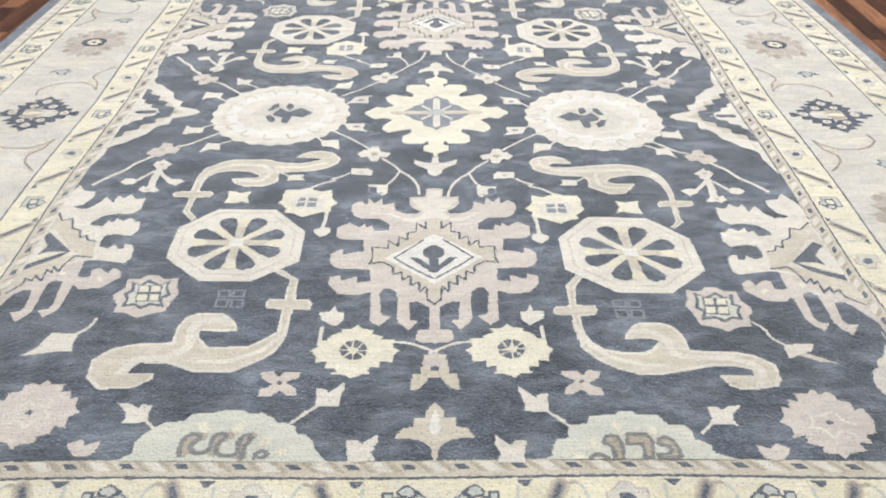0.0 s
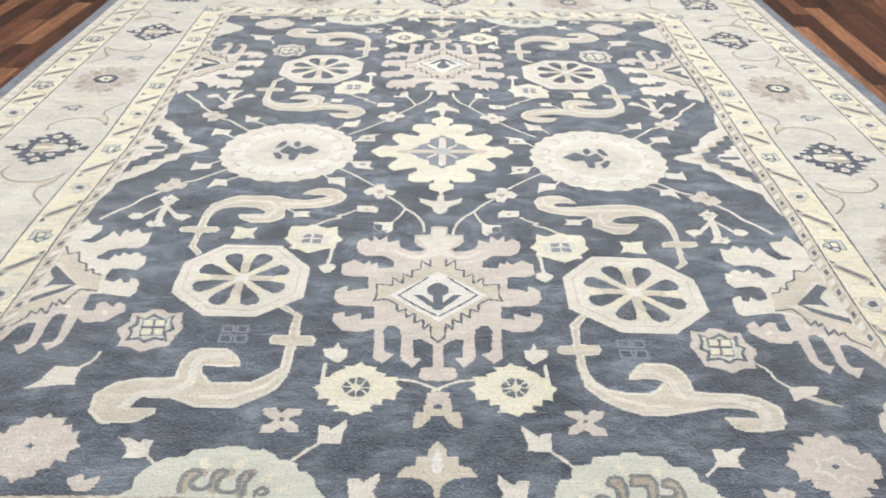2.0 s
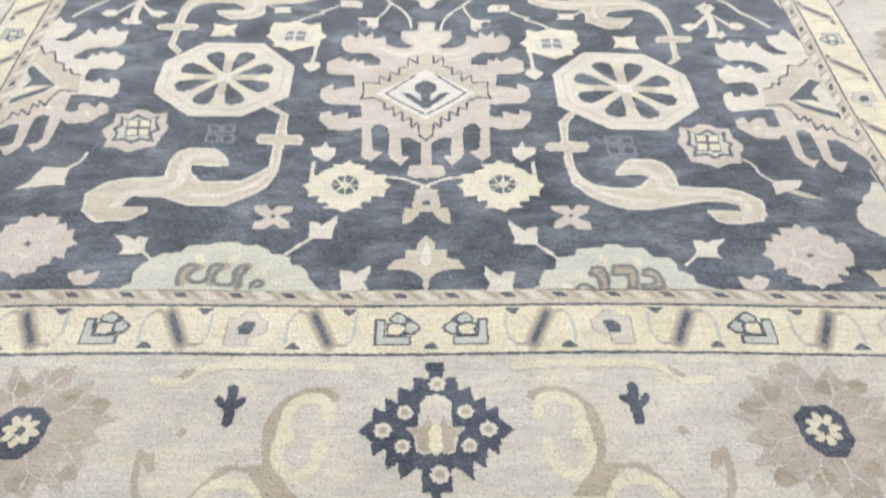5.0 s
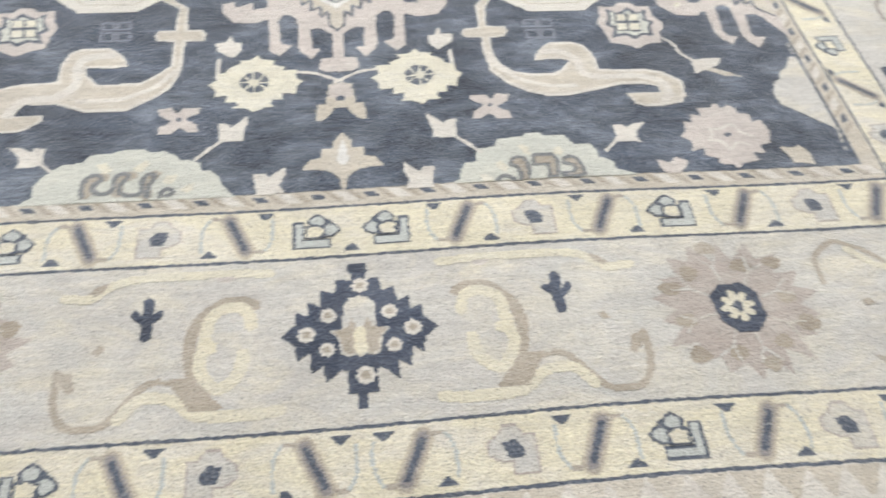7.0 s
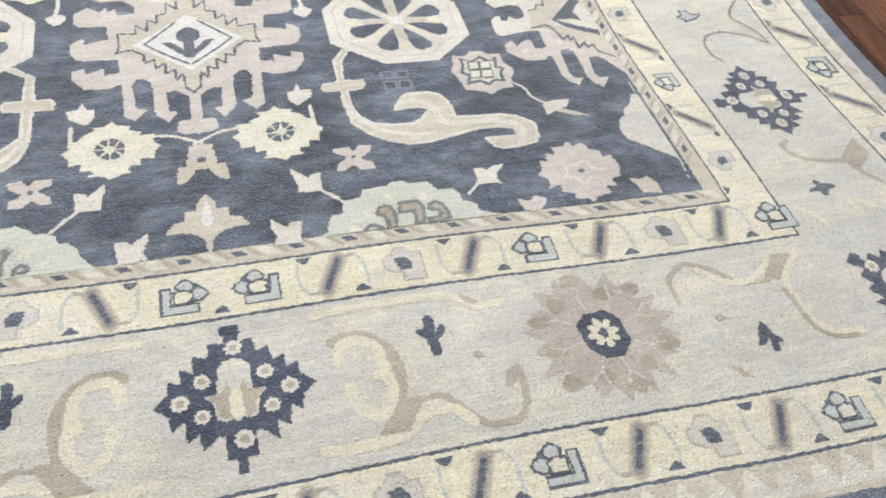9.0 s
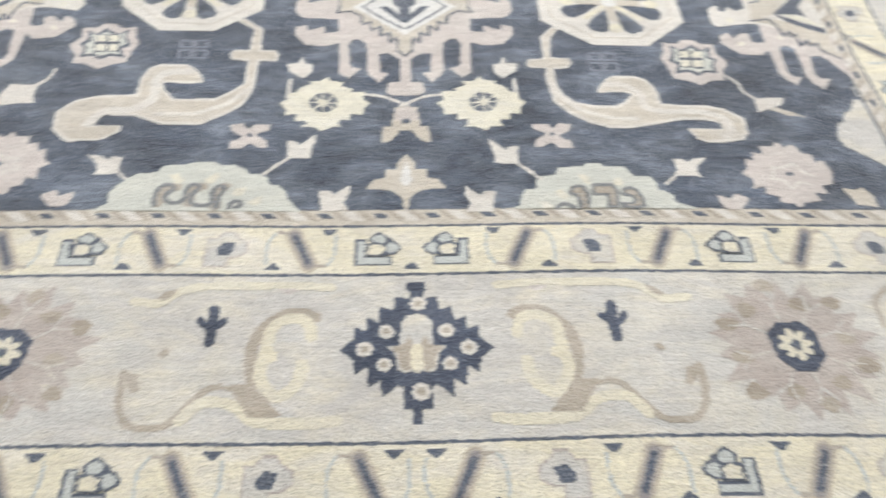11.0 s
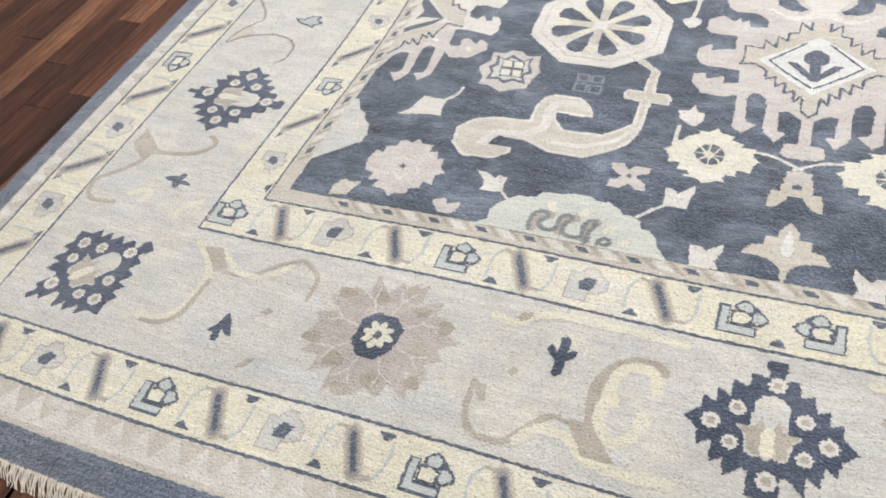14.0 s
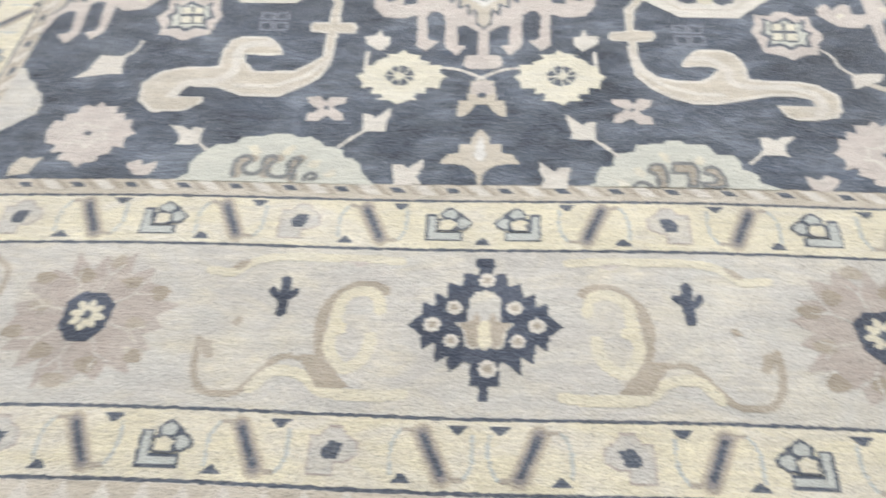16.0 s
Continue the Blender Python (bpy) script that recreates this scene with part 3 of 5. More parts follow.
motif("cloud_palmette", "pale aqua half palmette with key-pattern scroll", "quad", (-0.428, -1.503), (-0.005, 0.0), (
    ("palmette_ground", AQUA, 1, "fill", 0, [(-96, -26), (-83, -17), (-85, -3), (-78, 9), (-70, 17), (-62, 24), (-44, 26), (-36, 36), (-15, 37), (-4, 42), (16, 41), (22, 36), (35, 38), (49, 30), (52, 25), (62, 24), (73, 19), (74, 10), (83, 9), (92, 0), (95, -10), (108, -26)]),
    ("key_line", KEY, 3, "line", 0.01, [(-37, -19), (-38, 2), (-33, 9), (-20, 8), (-19, 0), (-29, -2), (-28, -15), (-14, -18), (-7, -13), (-9, 3), (-5, 10), (7, 9), (7, 2), (-3, -2), (-2, -19), (20, -20), (18, 0), (21, 8), (31, 9), (31, 0), (25, -4), (25, -23)]),
    ("key_line", KEY, 3, "line", 0.009, [(37, -23), (38, -12), (49, -12), (51, -22), (43, -22)]),
    ("key_shade", TAN, 2, "line", 0.022, [(-34, -17), (-34, -1), (-30, 5), (-19, 5)]),
    ("key_shade", TAN, 2, "line", 0.022, [(-3, -16), (-5, 0), (7, 6)]),
    ("key_shade", TAN, 2, "line", 0.022, [(24, -21), (22, -3), (30, 6)]),
    ("bud", BUTTER, 2, "fill", 0, [(-28, 22), (-20, 25), (-12, 14), (-17, 9), (-23, 12)]),
    ("bud", BUTTER, 2, "fill", 0, [(8, 16), (20, 27), (23, 20), (17, 11), (11, 11)]),
    ("bud", BUTTER, 2, "fill", 0, [(37, -3), (41, 4), (52, 6), (50, -4), (43, -7)]),
    ("bud", BUTTER, 2, "fill", 0, [(56, -15), (62, -8), (69, -7), (68, -16), (63, -20)]),
), "field", other=(
    ("palmette_ground", AQUA, 1, "fill", 0, [(106, -26), (98, -21), (96, -9), (91, -1), (80, 1), (79, 10), (74, 18), (58, 20), (54, 30), (27, 33), (23, 37), (9, 37), (4, 32), (-17, 32), (-25, 19), (-41, 18), (-48, 10), (-48, -2), (-56, -3), (-61, -7), (-63, -18), (-74, -22), (-82, -26)]),
    ("key_shade", TAN, 2, "fill", 0, [(45, 1), (40, 5), (29, 4), (27, -5), (29, -26), (37, -26), (36, -12), (38, -7), (44, -7)]),
    ("key_shade", TAN, 2, "fill", 0, [(20, 5), (0, 5), (-4, -3), (-1, -26), (7, -26), (6, -14), (7, -8), (21, -8)]),
    ("key_shade", TAN, 2, "fill", 0, [(-12, -1), (-18, 2), (-25, -3), (-29, -16), (-29, -23), (-21, -26), (-6, -24), (-6, -21), (-19, -20), (-21, -15), (-19, -10), (-9, -8)]),
    ("key_line", KEY, 3, "line", 0.008, [(44, -7), (45, 1), (40, 5), (29, 4), (27, -5), (28, -25)]),
    ("key_line", KEY, 3, "line", 0.008, [(44, -7), (38, -7), (36, -12), (37, -26)]),
    ("key_line", KEY, 3, "loop", 0.008, [(20, 5), (0, 5), (-4, -3), (-1, -25), (7, -25), (6, -14), (7, -8), (21, -8)]),
    ("key_line", KEY, 3, "loop", 0.008, [(-12, -1), (-18, 2), (-25, -3), (-29, -16), (-29, -23), (-21, -26), (-6, -24), (-6, -21), (-19, -20), (-21, -15), (-19, -10), (-9, -8)]),
    ("key_line", KEY, 3, "line", 0.009, [(61, -26), (59, -22), (51, -19), (46, -22), (44, -26)]),
    ("bud", BUTTER, 2, "fill", 0, [(34, 18), (29, 22), (24, 16), (22, 6), (28, 8)]),
    ("bud", BUTTER, 2, "fill", 0, [(-1, 9), (-8, 17), (-13, 11), (-9, 3), (-3, 5)]),
    ("bud", BUTTER, 2, "fill", 0, [(61, -4), (54, 0), (48, -9), (51, -17), (57, -11)]),
    ("bud", BUTTER, 2, "fill", 0, [(78, -18), (71, -17), (66, -22), (65, -26), (75, -26)]),
))
motif("cross_blossom", "dusty-rose four-petalled blossom", "quad", (-0.337, -1.341), (-0.017, -0.003), (
    ("blossom_head", PINK, 1, "fill", 0, [(-23, 18), (-9, 19), (-4, 12), (-1, 10), (3, 18), (21, 18), (19, 9), (12, 6), (7, 3), (10, -1), (19, -7), (21, -18), (12, -18), (6, -13), (1, -11), (-5, -19), (-20, -19), (-19, -8), (-10, -5), (-8, 0), (-12, 2), (-19, 7)]),
    ("centre", LINE, 2, "fill", 0, [(-3, 3), (2, 4), (3, 0), (0, -2)]),
), "field")
motif("tulip_bud", "ivory tulip bud on a stem", "quad", (-0.619, -1.431), (-0.019, -0.008), (
    ("bud_head", PALE, 1, "fill", 0, [(-24, 16), (-10, 14), (1, 8), (2, 13), (13, 12), (14, -6), (15, -12), (-11, -13), (-9, -6), (-10, 2)]),
    ("stem", PALE, 1, "line", 0.007, [(15, -11), (20, -16), (28, -24)]),
), "field")
motif("rose_bud", "small dusty-rose bud by the border", "quad", (-0.694, -1.522), (-0.023, -0.012), (
    ("bud_head", PINK, 1, "fill", 0, [(-18, 5), (-6, 11), (1, 3), (14, 9), (13, -1), (10, -10), (-6, -11), (-15, -2)]),
), "field")
motif("corner_bud", "small ivory bud by the border", "quad", (-0.950, -1.517), (0, 0), (
    ("bud_head", SAND, 1, "fill", 0, [(-12, -15), (-12, 0), (-4, 13), (1, 10), (18, 11), (12, -3), (10, -11)]),
), "field")
motif("rose_rosette", "large dusty-rose toothed rosette", "quad", (-0.839, -1.425), (-0.025, -0.028), (
    ("toothed_ground", PINK, 1, "fill", 0, [(-42, -14), (-47, 3), (-43, 21), (-34, 17), (-33, 29), (-21, 32), (-21, 40), (-14, 44), (-6, 40), (1, 49), (6, 41), (22, 42), (21, 29), (31, 32), (34, 20), (43, 21), (43, 9), (51, -1), (42, -7), (44, -22), (31, -18), (33, -29), (20, -33), (22, -41), (7, -43), (3, -49), (-5, -41), (-22, -38), (-18, -26), (-32, -29), (-30, -17)]),
    ("inner_star", PALE, 2, "line", 0.006, [(-25, -3), (-14, 3), (-9, 19), (3, 8), (20, 11), (13, 2), (26, -9), (8, -8), (4, -25), (-7, -9), (-19, -16)]),
    ("centre", LINE, 3, "fill", 0, [(-4, -1), (-1, 4), (4, 1), (2, -4)]),
), "field")
motif("corner_cloud", "grey-cream cloud filling the field corner", "quad", (-1.016, -1.282), (-0.014, 0), (
    ("cloud_ground", CREAM, 1, "fill", 0, [(-29, 62), (-30, 34), (-21, 33), (-12, 16), (0, 9), (4, -2), (14, -9), (21, -27), (19, -42), (-29, -83), (-26, -121), (-30, -94), (-30, 56)]),
), "field")
motif("star_rosette", "dusty-rose star with pale aqua centre", "quad", (-0.709, -1.032), (-0.017, -0.047), (
    ("star_ground", PINK, 1, "fill", 0, [(-42, 0), (-32, 14), (-33, 33), (-19, 32), (-10, 40), (3, 41), (12, 32), (30, 34), (32, 16), (38, 4), (33, -12), (30, -33), (14, -37), (0, -45), (-17, -35), (-31, -35), (-32, -19), (-39, -8)]),
    ("star_outline", LINE, 2, "fill", 0, [(-27, 27), (-15, 20), (-6, 31), (10, 20), (22, 29), (22, 12), (29, -2), (20, -8), (26, -25), (9, -21), (-1, -29), (-11, -21), (-25, -24), (-24, -8), (-30, 2), (-23, 9)]),
    ("star_centre", AQUA, 3, "fill", 0, [(-21, 22), (-13, 16), (-4, 24), (9, 16), (18, 24), (19, 11), (23, 0), (16, -6), (20, -19), (8, -17), (-2, -23), (-11, -17), (-20, -19), (-20, -8), (-25, 0), (-18, 6)]),
    ("star_square", LINE, 4, "fill", 0, [(-16, 19), (14, 19), (18, -14), (-11, -15)]),
    ("star_petal", BUTTER, 5, "fill", 0, [(-14, 17), (-3, 17), (0, 4), (-12, 4)]),
    ("star_petal", BUTTER, 5, "fill", 0, [(1, 17), (12, 17), (14, 4), (3, 4)]),
    ("star_petal", BUTTER, 5, "fill", 0, [(-12, 0), (0, 0), (2, -12), (-10, -12)]),
    ("star_petal", BUTTER, 5, "fill", 0, [(3, 0), (15, 0), (16, -12), (6, -12)]),
), "field")
motif("faint_blossom", "faint outline of a square blossom", "quad", (-0.502, -1.047), (-0.029, -0.043), (
    ("petal_line", HAZE, 1, "loop", 0.006, [(-17, 16), (-3, 16), (-2, 4), (-15, 4)]),
    ("petal_line", HAZE, 1, "loop", 0.006, [(1, 16), (16, 16), (16, 4), (2, 4)]),
    ("petal_line", HAZE, 1, "loop", 0.006, [(-16, -2), (-2, -2), (-1, -16), (-16, -16)]),
    ("petal_line", HAZE, 1, "loop", 0.006, [(2, -2), (16, -2), (17, -16), (3, -16)]),
), "field")
motif("arrow_bud", "ivory arrow-shaped bud on a stem", "quad", (-0.871, -1.218), (-0.039, -0.021), (
    ("bud_head", PALE, 1, "fill", 0, [(-30, -16), (-17, -2), (-10, 23), (8, 22), (22, 22), (21, 6), (25, -10), (6, -10)]),
    ("stem", PALE, 1, "line", 0.008, [(21, 22), (32, 32), (33, 47)]),
), "field", other=(
    ("bud_head", PALE, 1, "fill", 0, [(32, 3), (18, 4), (-3, 5), (5, -9), (14, -11), (21, -15), (35, -21), (34, -4)]),
    ("bud_tip", SAND, 1, "fill", 0, [(14, -11), (-19, -28), (1, -26), (21, -15)]),
    ("stem", PALE, 1, "line", 0.007, [(56, 42), (45, 31), (44, 13), (32, 3)]),
))
motif("stem_tulip", "ivory tulip with a slanting stem", "quad", (-0.226, -1.378), (-0.013, -0.021), (
    ("bud_head", PALE, 1, "fill", 0, [(-14, 12), (-3, 10), (-1, 5), (16, 22), (16, 14), (12, -4), (13, -14), (-13, -15), (-13, -3)]),
    ("stem", PALE, 1, "line", 0.008, [(-12, -16), (-22, -25), (-34, -38)]),
), "field")
motif("border_tulip", "ivory tulip rising from the border", "quad", (-0.146, -1.530), (0.005, -0.007), (
    ("bud_head", PALE, 1, "fill", 0, [(-16, 15), (-6, 15), (0, 9), (15, 23), (15, 10), (10, -1), (15, -12), (-12, -13)]),
), "field")
motif("yellow_blossom", "pale yellow toothed blossom with a grey centre", "quad", (-0.186, -1.234), (-0.01, -0.002), (
    ("blossom_ground", BUTTER, 2, "fill", 0, [(-48, 0), (-41, 6), (-41, 16), (-31, 18), (-28, 25), (-14, 34), (-18, 37), (-4, 38), (2, 45), (9, 37), (23, 36), (19, 29), (33, 24), (30, 19), (47, 19), (45, 6), (53, 0), (47, -8), (45, -20), (31, -18), (31, -28), (20, -27), (19, -34), (23, -39), (12, -39), (0, -46), (-5, -40), (-22, -38), (-16, -34), (-17, -29), (-29, -29), (-28, -18), (-41, -20), (-41, -10)]),
    ("blossom_centre", LINE, 3, "fill", 0, [(-16, 2), (-12, 12), (-5, 16), (3, 17), (10, 14), (16, 4), (15, -6), (10, -13), (3, -16), (-6, -14), (-12, -8)]),
    ("blossom_vein", BUTTER, 4, "line", 0.004, [(-15, 1), (16, -1)]),
    ("blossom_vein", BUTTER, 4, "line", 0.004, [(-1, 18), (1, -18)]),
    ("blossom_vein", BUTTER, 4, "line", 0.004, [(-13, 12), (-5, 4)]),
    ("blossom_vein", BUTTER, 4, "line", 0.004, [(11, 14), (6, 4)]),
    ("blossom_vein", BUTTER, 4, "line", 0.004, [(-10, -11), (-4, -4)]),
    ("blossom_vein", BUTTER, 4, "line", 0.004, [(13, -10), (6, -4)]),
    ("blossom_hub", BUTTER, 5, "fill", 0, [(-6, 2), (-2, 6), (3, 5), (6, 1), (4, -5), (-1, -6), (-5, -3)]),
    ("stem", PALE, 1, "line", 0.008, [(45, 14), (55, 14), (66, 12), (81, 4), (94, -4)]),
    ("stem", PALE, 1, "line", 0.009, [(-39, 8), (-39, 23), (-39, 40)]),
    ("stem_bud", PALE, 1, "fill", 0, [(-45, 68), (-32, 70), (-29, 81), (-23, 68), (-16, 68), (-16, 54), (-23, 43), (-27, 43), (-34, 49), (-42, 55)]),
), "field")
motif("square_blossom", "pale yellow square blossom with four blue squares", "quad", (-0.368, -0.597), (-0.016, -0.038), (
    ("blossom_ground", BUTTER, 2, "fill", 0, [(-39, 22), (-36, 37), (-15, 37), (-5, 43), (7, 36), (17, 31), (32, 37), (34, 15), (44, -1), (35, -11), (37, -24), (23, -26), (13, -31), (-2, -39), (-17, -29), (-30, -27), (-27, -17), (-42, 0), (-37, 8)]),
    ("blossom_panel", PALE, 3, "fill", 0, [(-22, 15), (-11, 24), (9, 23), (24, 9), (25, -19), (9, -21), (-13, -19), (-22, -4)]),
    ("blossom_square", HAZE, 4, "fill", 0, [(-13, 13), (-4, 14), (-3, 4), (-14, 3)]),
    ("blossom_square", HAZE, 4, "fill", 0, [(1, 13), (13, 12), (13, 3), (1, 4)]),
    ("blossom_square", HAZE, 4, "fill", 0, [(-14, -1), (-3, 1), (-3, -10), (-14, -11)]),
    ("blossom_square", HAZE, 4, "fill", 0, [(1, 0), (13, 0), (13, -11), (1, -11)]),
    ("stem", PALE, 1, "line", 0.01, [(32, -27), (31, -46), (30, -66)]),
    ("stem_bud", PALE, 1, "fill", 0, [(17, -70), (22, -68), (27, -64), (34, -64), (42, -68), (41, -78), (34, -86), (28, -87), (22, -82)]),
    ("stem", PALE, 1, "line", 0.008, [(-1, 41), (14, 56), (37, 65), (23, 70), (38, 72), (52, 86)]),
), "field")
motif("little_blossom", "small pale yellow four-petalled blossom", "quad", (-0.576, -0.568), (-0.012, -0.052), (
    ("blossom_head", BUTTER, 1, "fill", 0, [(-17, 17), (-5, 15), (2, 12), (17, 16), (14, -1), (20, -17), (9, -12), (2, -16), (-17, -17), (-14, 1)]),
), "field")
motif("round_medallion", "round ivory medallion with a dark leafy centre", "quad0", (-0.547, -0.011), (-0.006, -0.030), (
    ("leaf", LINE, 7, "fill", 0, [(-12, 0), (-2, 21), (14, 8), (35, 23), (58, 4), (40, -13), (23, -7), (18, -36), (8, -37), (7, -15), (-9, -8)]),
    ("leaf", LINE, 7, "fill", 0, [(-23, 12), (-16, 36), (-8, 40), (-6, 28), (-14, 13)]),
    ("leaf", LINE, 7, "fill", 0, [(7, 25), (10, 41), (18, 37), (20, 21), (14, 15)]),
    ("leaf", LINE, 7, "fill", 0, [(-23, -9), (-14, -7), (-4, -23), (-6, -35), (-15, -29)]),
), "field")
motif("vine_blossom", "small blossom where pale vines meet", "quad", (-0.194, -0.301), (-0.003, -0.019), (
    ("blossom_head", PALE, 2, "fill", 0, [(-28, 1), (-18, 15), (-13, 12), (-9, 24), (3, 26), (8, 9), (26, 2), (20, -12), (9, -9), (6, -23), (-5, -23), (-11, -9), (-21, -11)]),
    ("centre", TAN, 3, "fill", 0, [(-7, 5), (3, 6), (4, -4), (-5, -6)]),
    ("vine", PALE, 1, "line", 0.007, [(-75, 81), (-45, 55), (-13, 21)]),
    ("vine", PALE, 1, "line", 0.008, [(12, -14), (32, -36), (43, -55), (58, -70), (68, -88), (73, -105), (75, -123)]),
    ("vine", PALE, 1, "line", 0.007, [(43, -55), (36, -78), (27, -94)]),
), "field")
motif("vine_bud", "small square ivory bud on a vine", "quad", (-0.228, -0.413), (-0.014, -0.027), (
    ("bud_head", PALE, 1, "fill", 0, [(-16, 9), (9, 10), (18, 1), (17, -12), (-14, -9)]),
    ("centre", TAN, 2, "fill", 0, [(-3, 1), (3, 1), (3, -5), (-2, -5)]),
), "field")
motif("half_bud", "half-worn ivory bud", "quad", (-0.167, -0.518), (-0.012, -0.014), (
    ("bud_head", PALE, 1, "fill", 0, [(-16, 12), (14, 13), (14, -6), (13, -14), (7, -19), (-1, -11), (-1, 1), (-7, 7), (-14, 5)]),
    ("bud_outline", HAZE, 1, "line", 0.006, [(-14, 5), (-16, -9), (-6, -15), (6, -12)]),
), "field")
motif("leaf_bud", "small ivory leaf bud beside the medallion", "quad", (-0.270, -0.106), (-0.007, -0.030), (
    ("bud_head", PALE, 1, "fill", 0, [(-21, 12), (13, 12), (11, -8), (21, -19), (-13, -12), (-18, 0)]),
    ("centre", HAZE, 2, "fill", 0, [(-6, 3), (3, 3), (4, -3), (-5, -3)]),
    ("stem", PALE, 1, "line", 0.006, [(-32, 23), (-20, 7)]),
), "field")
motif("leaf_bud", "small ivory leaf bud beside the medallion", "quad", (-0.344, -0.230), (0.001, -0.029), (
    ("bud_head", PALE, 1, "fill", 0, [(-17, 12), (11, 15), (16, -21), (3, -11), (-13, -8)]),
    ("stem", PALE, 1, "line", 0.006, [(-26, 25), (-15, 8)]),
), "field")
motif("leaf_bud", "small ivory leaf bud beside the scroll", "quad", (-0.423, -0.452), (-0.016, -0.033), (
    ("bud_head", PALE, 1, "fill", 0, [(-13, 8), (12, 9), (9, 0), (15, -8), (-11, -9)]),
    ("stem", PALE, 1, "line", 0.006, [(-24, 15), (-10, 3)]),
), "field")
motif("leaf_bud", "small ivory leaf bud beside the medallion", "quad", (-0.815, -0.138), (-0.025, -0.021), (
    ("bud_head", PALE, 1, "fill", 0, [(-15, -15), (-16, 19), (-7, 10), (15, 11), (17, -9), (-2, -11)]),
    ("stem", PALE, 1, "line", 0.007, [(13, 11), (31, 25)]),
), "field")
motif("leaf_bud", "small ivory leaf bud beside the medallion", "quad", (-0.726, -0.260), (0.012, -0.024), (
    ("bud_head", PALE, 1, "fill", 0, [(-16, -19), (-10, 15), (11, 13), (15, -9), (-2, -6)]),
    ("stem", PALE, 1, "line", 0.007, [(10, 12), (31, 27)]),
), "field")
motif("side_blossom", "dusty-rose blossom on a long pale vine", "quad", (-0.878, -0.275), (-0.026, -0.036), (
    ("blossom_head", PINK, 2, "fill", 0, [(-23, -11), (-16, 6), (-8, 4), (-5, 23), (8, 21), (14, 10), (27, 3), (23, -13), (10, -13), (3, -26), (-9, -23), (-18, -17)]),
    ("centre", TAN, 3, "fill", 0, [(-7, 3), (2, 4), (6, -4), (-3, -6)]),
    ("vine", PALE, 1, "line", 0.009, [(20, 10), (37, 17), (59, 41), (80, 62)]),
    ("vine", PALE, 1, "line", 0.011, [(-9, -22), (-32, -48), (-38, -66), (-56, -85), (-73, -109)]),
), "field")
motif("branch_spray", "pale branching spray with small blossoms", "quad", (-0.852, -0.442), (-0.019, -0.048), (
    ("branch", PALE, 1, "line", 0.022, [(0, 24), (0, 0), (2, -33)]),
    ("branch", PALE, 1, "line", 0.01, [(-3, 16), (-13, 3), (-23, -13)]),
    ("branch", PALE, 1, "line", 0.014, [(5, 9), (16, -6), (27, -17)]),
    ("blossom_head", PALE, 2, "fill", 0, [(-14, 33), (-10, 45), (-5, 42), (-3, 51), (6, 43), (17, 33), (11, 29), (11, 18), (3, 21), (-5, 22)]),
    ("blossom_head", PALE, 2, "fill", 0, [(-48, -19), (-42, -9), (-31, -8), (-23, -15), (-25, -26), (-37, -28)]),
    ("blossom_head", PALE, 2, "fill", 0, [(22, -20), (29, -11), (38, -11), (49, -18), (43, -25), (38, -32), (27, -25)]),
    ("blossom_head", PALE, 2, "fill", 0, [(-13, -44), (-11, -31), (-1, -37), (8, -30), (12, -39), (18, -45), (14, -50), (3, -48), (-4, -51)]),
    ("centre", TAN, 3, "fill", 0, [(-4, 36), (2, 37), (4, 32), (-2, 32)]),
    ("centre", TAN, 3, "fill", 0, [(-2, -39), (3, -39), (4, -43), (-1, -44)]),
), "field")
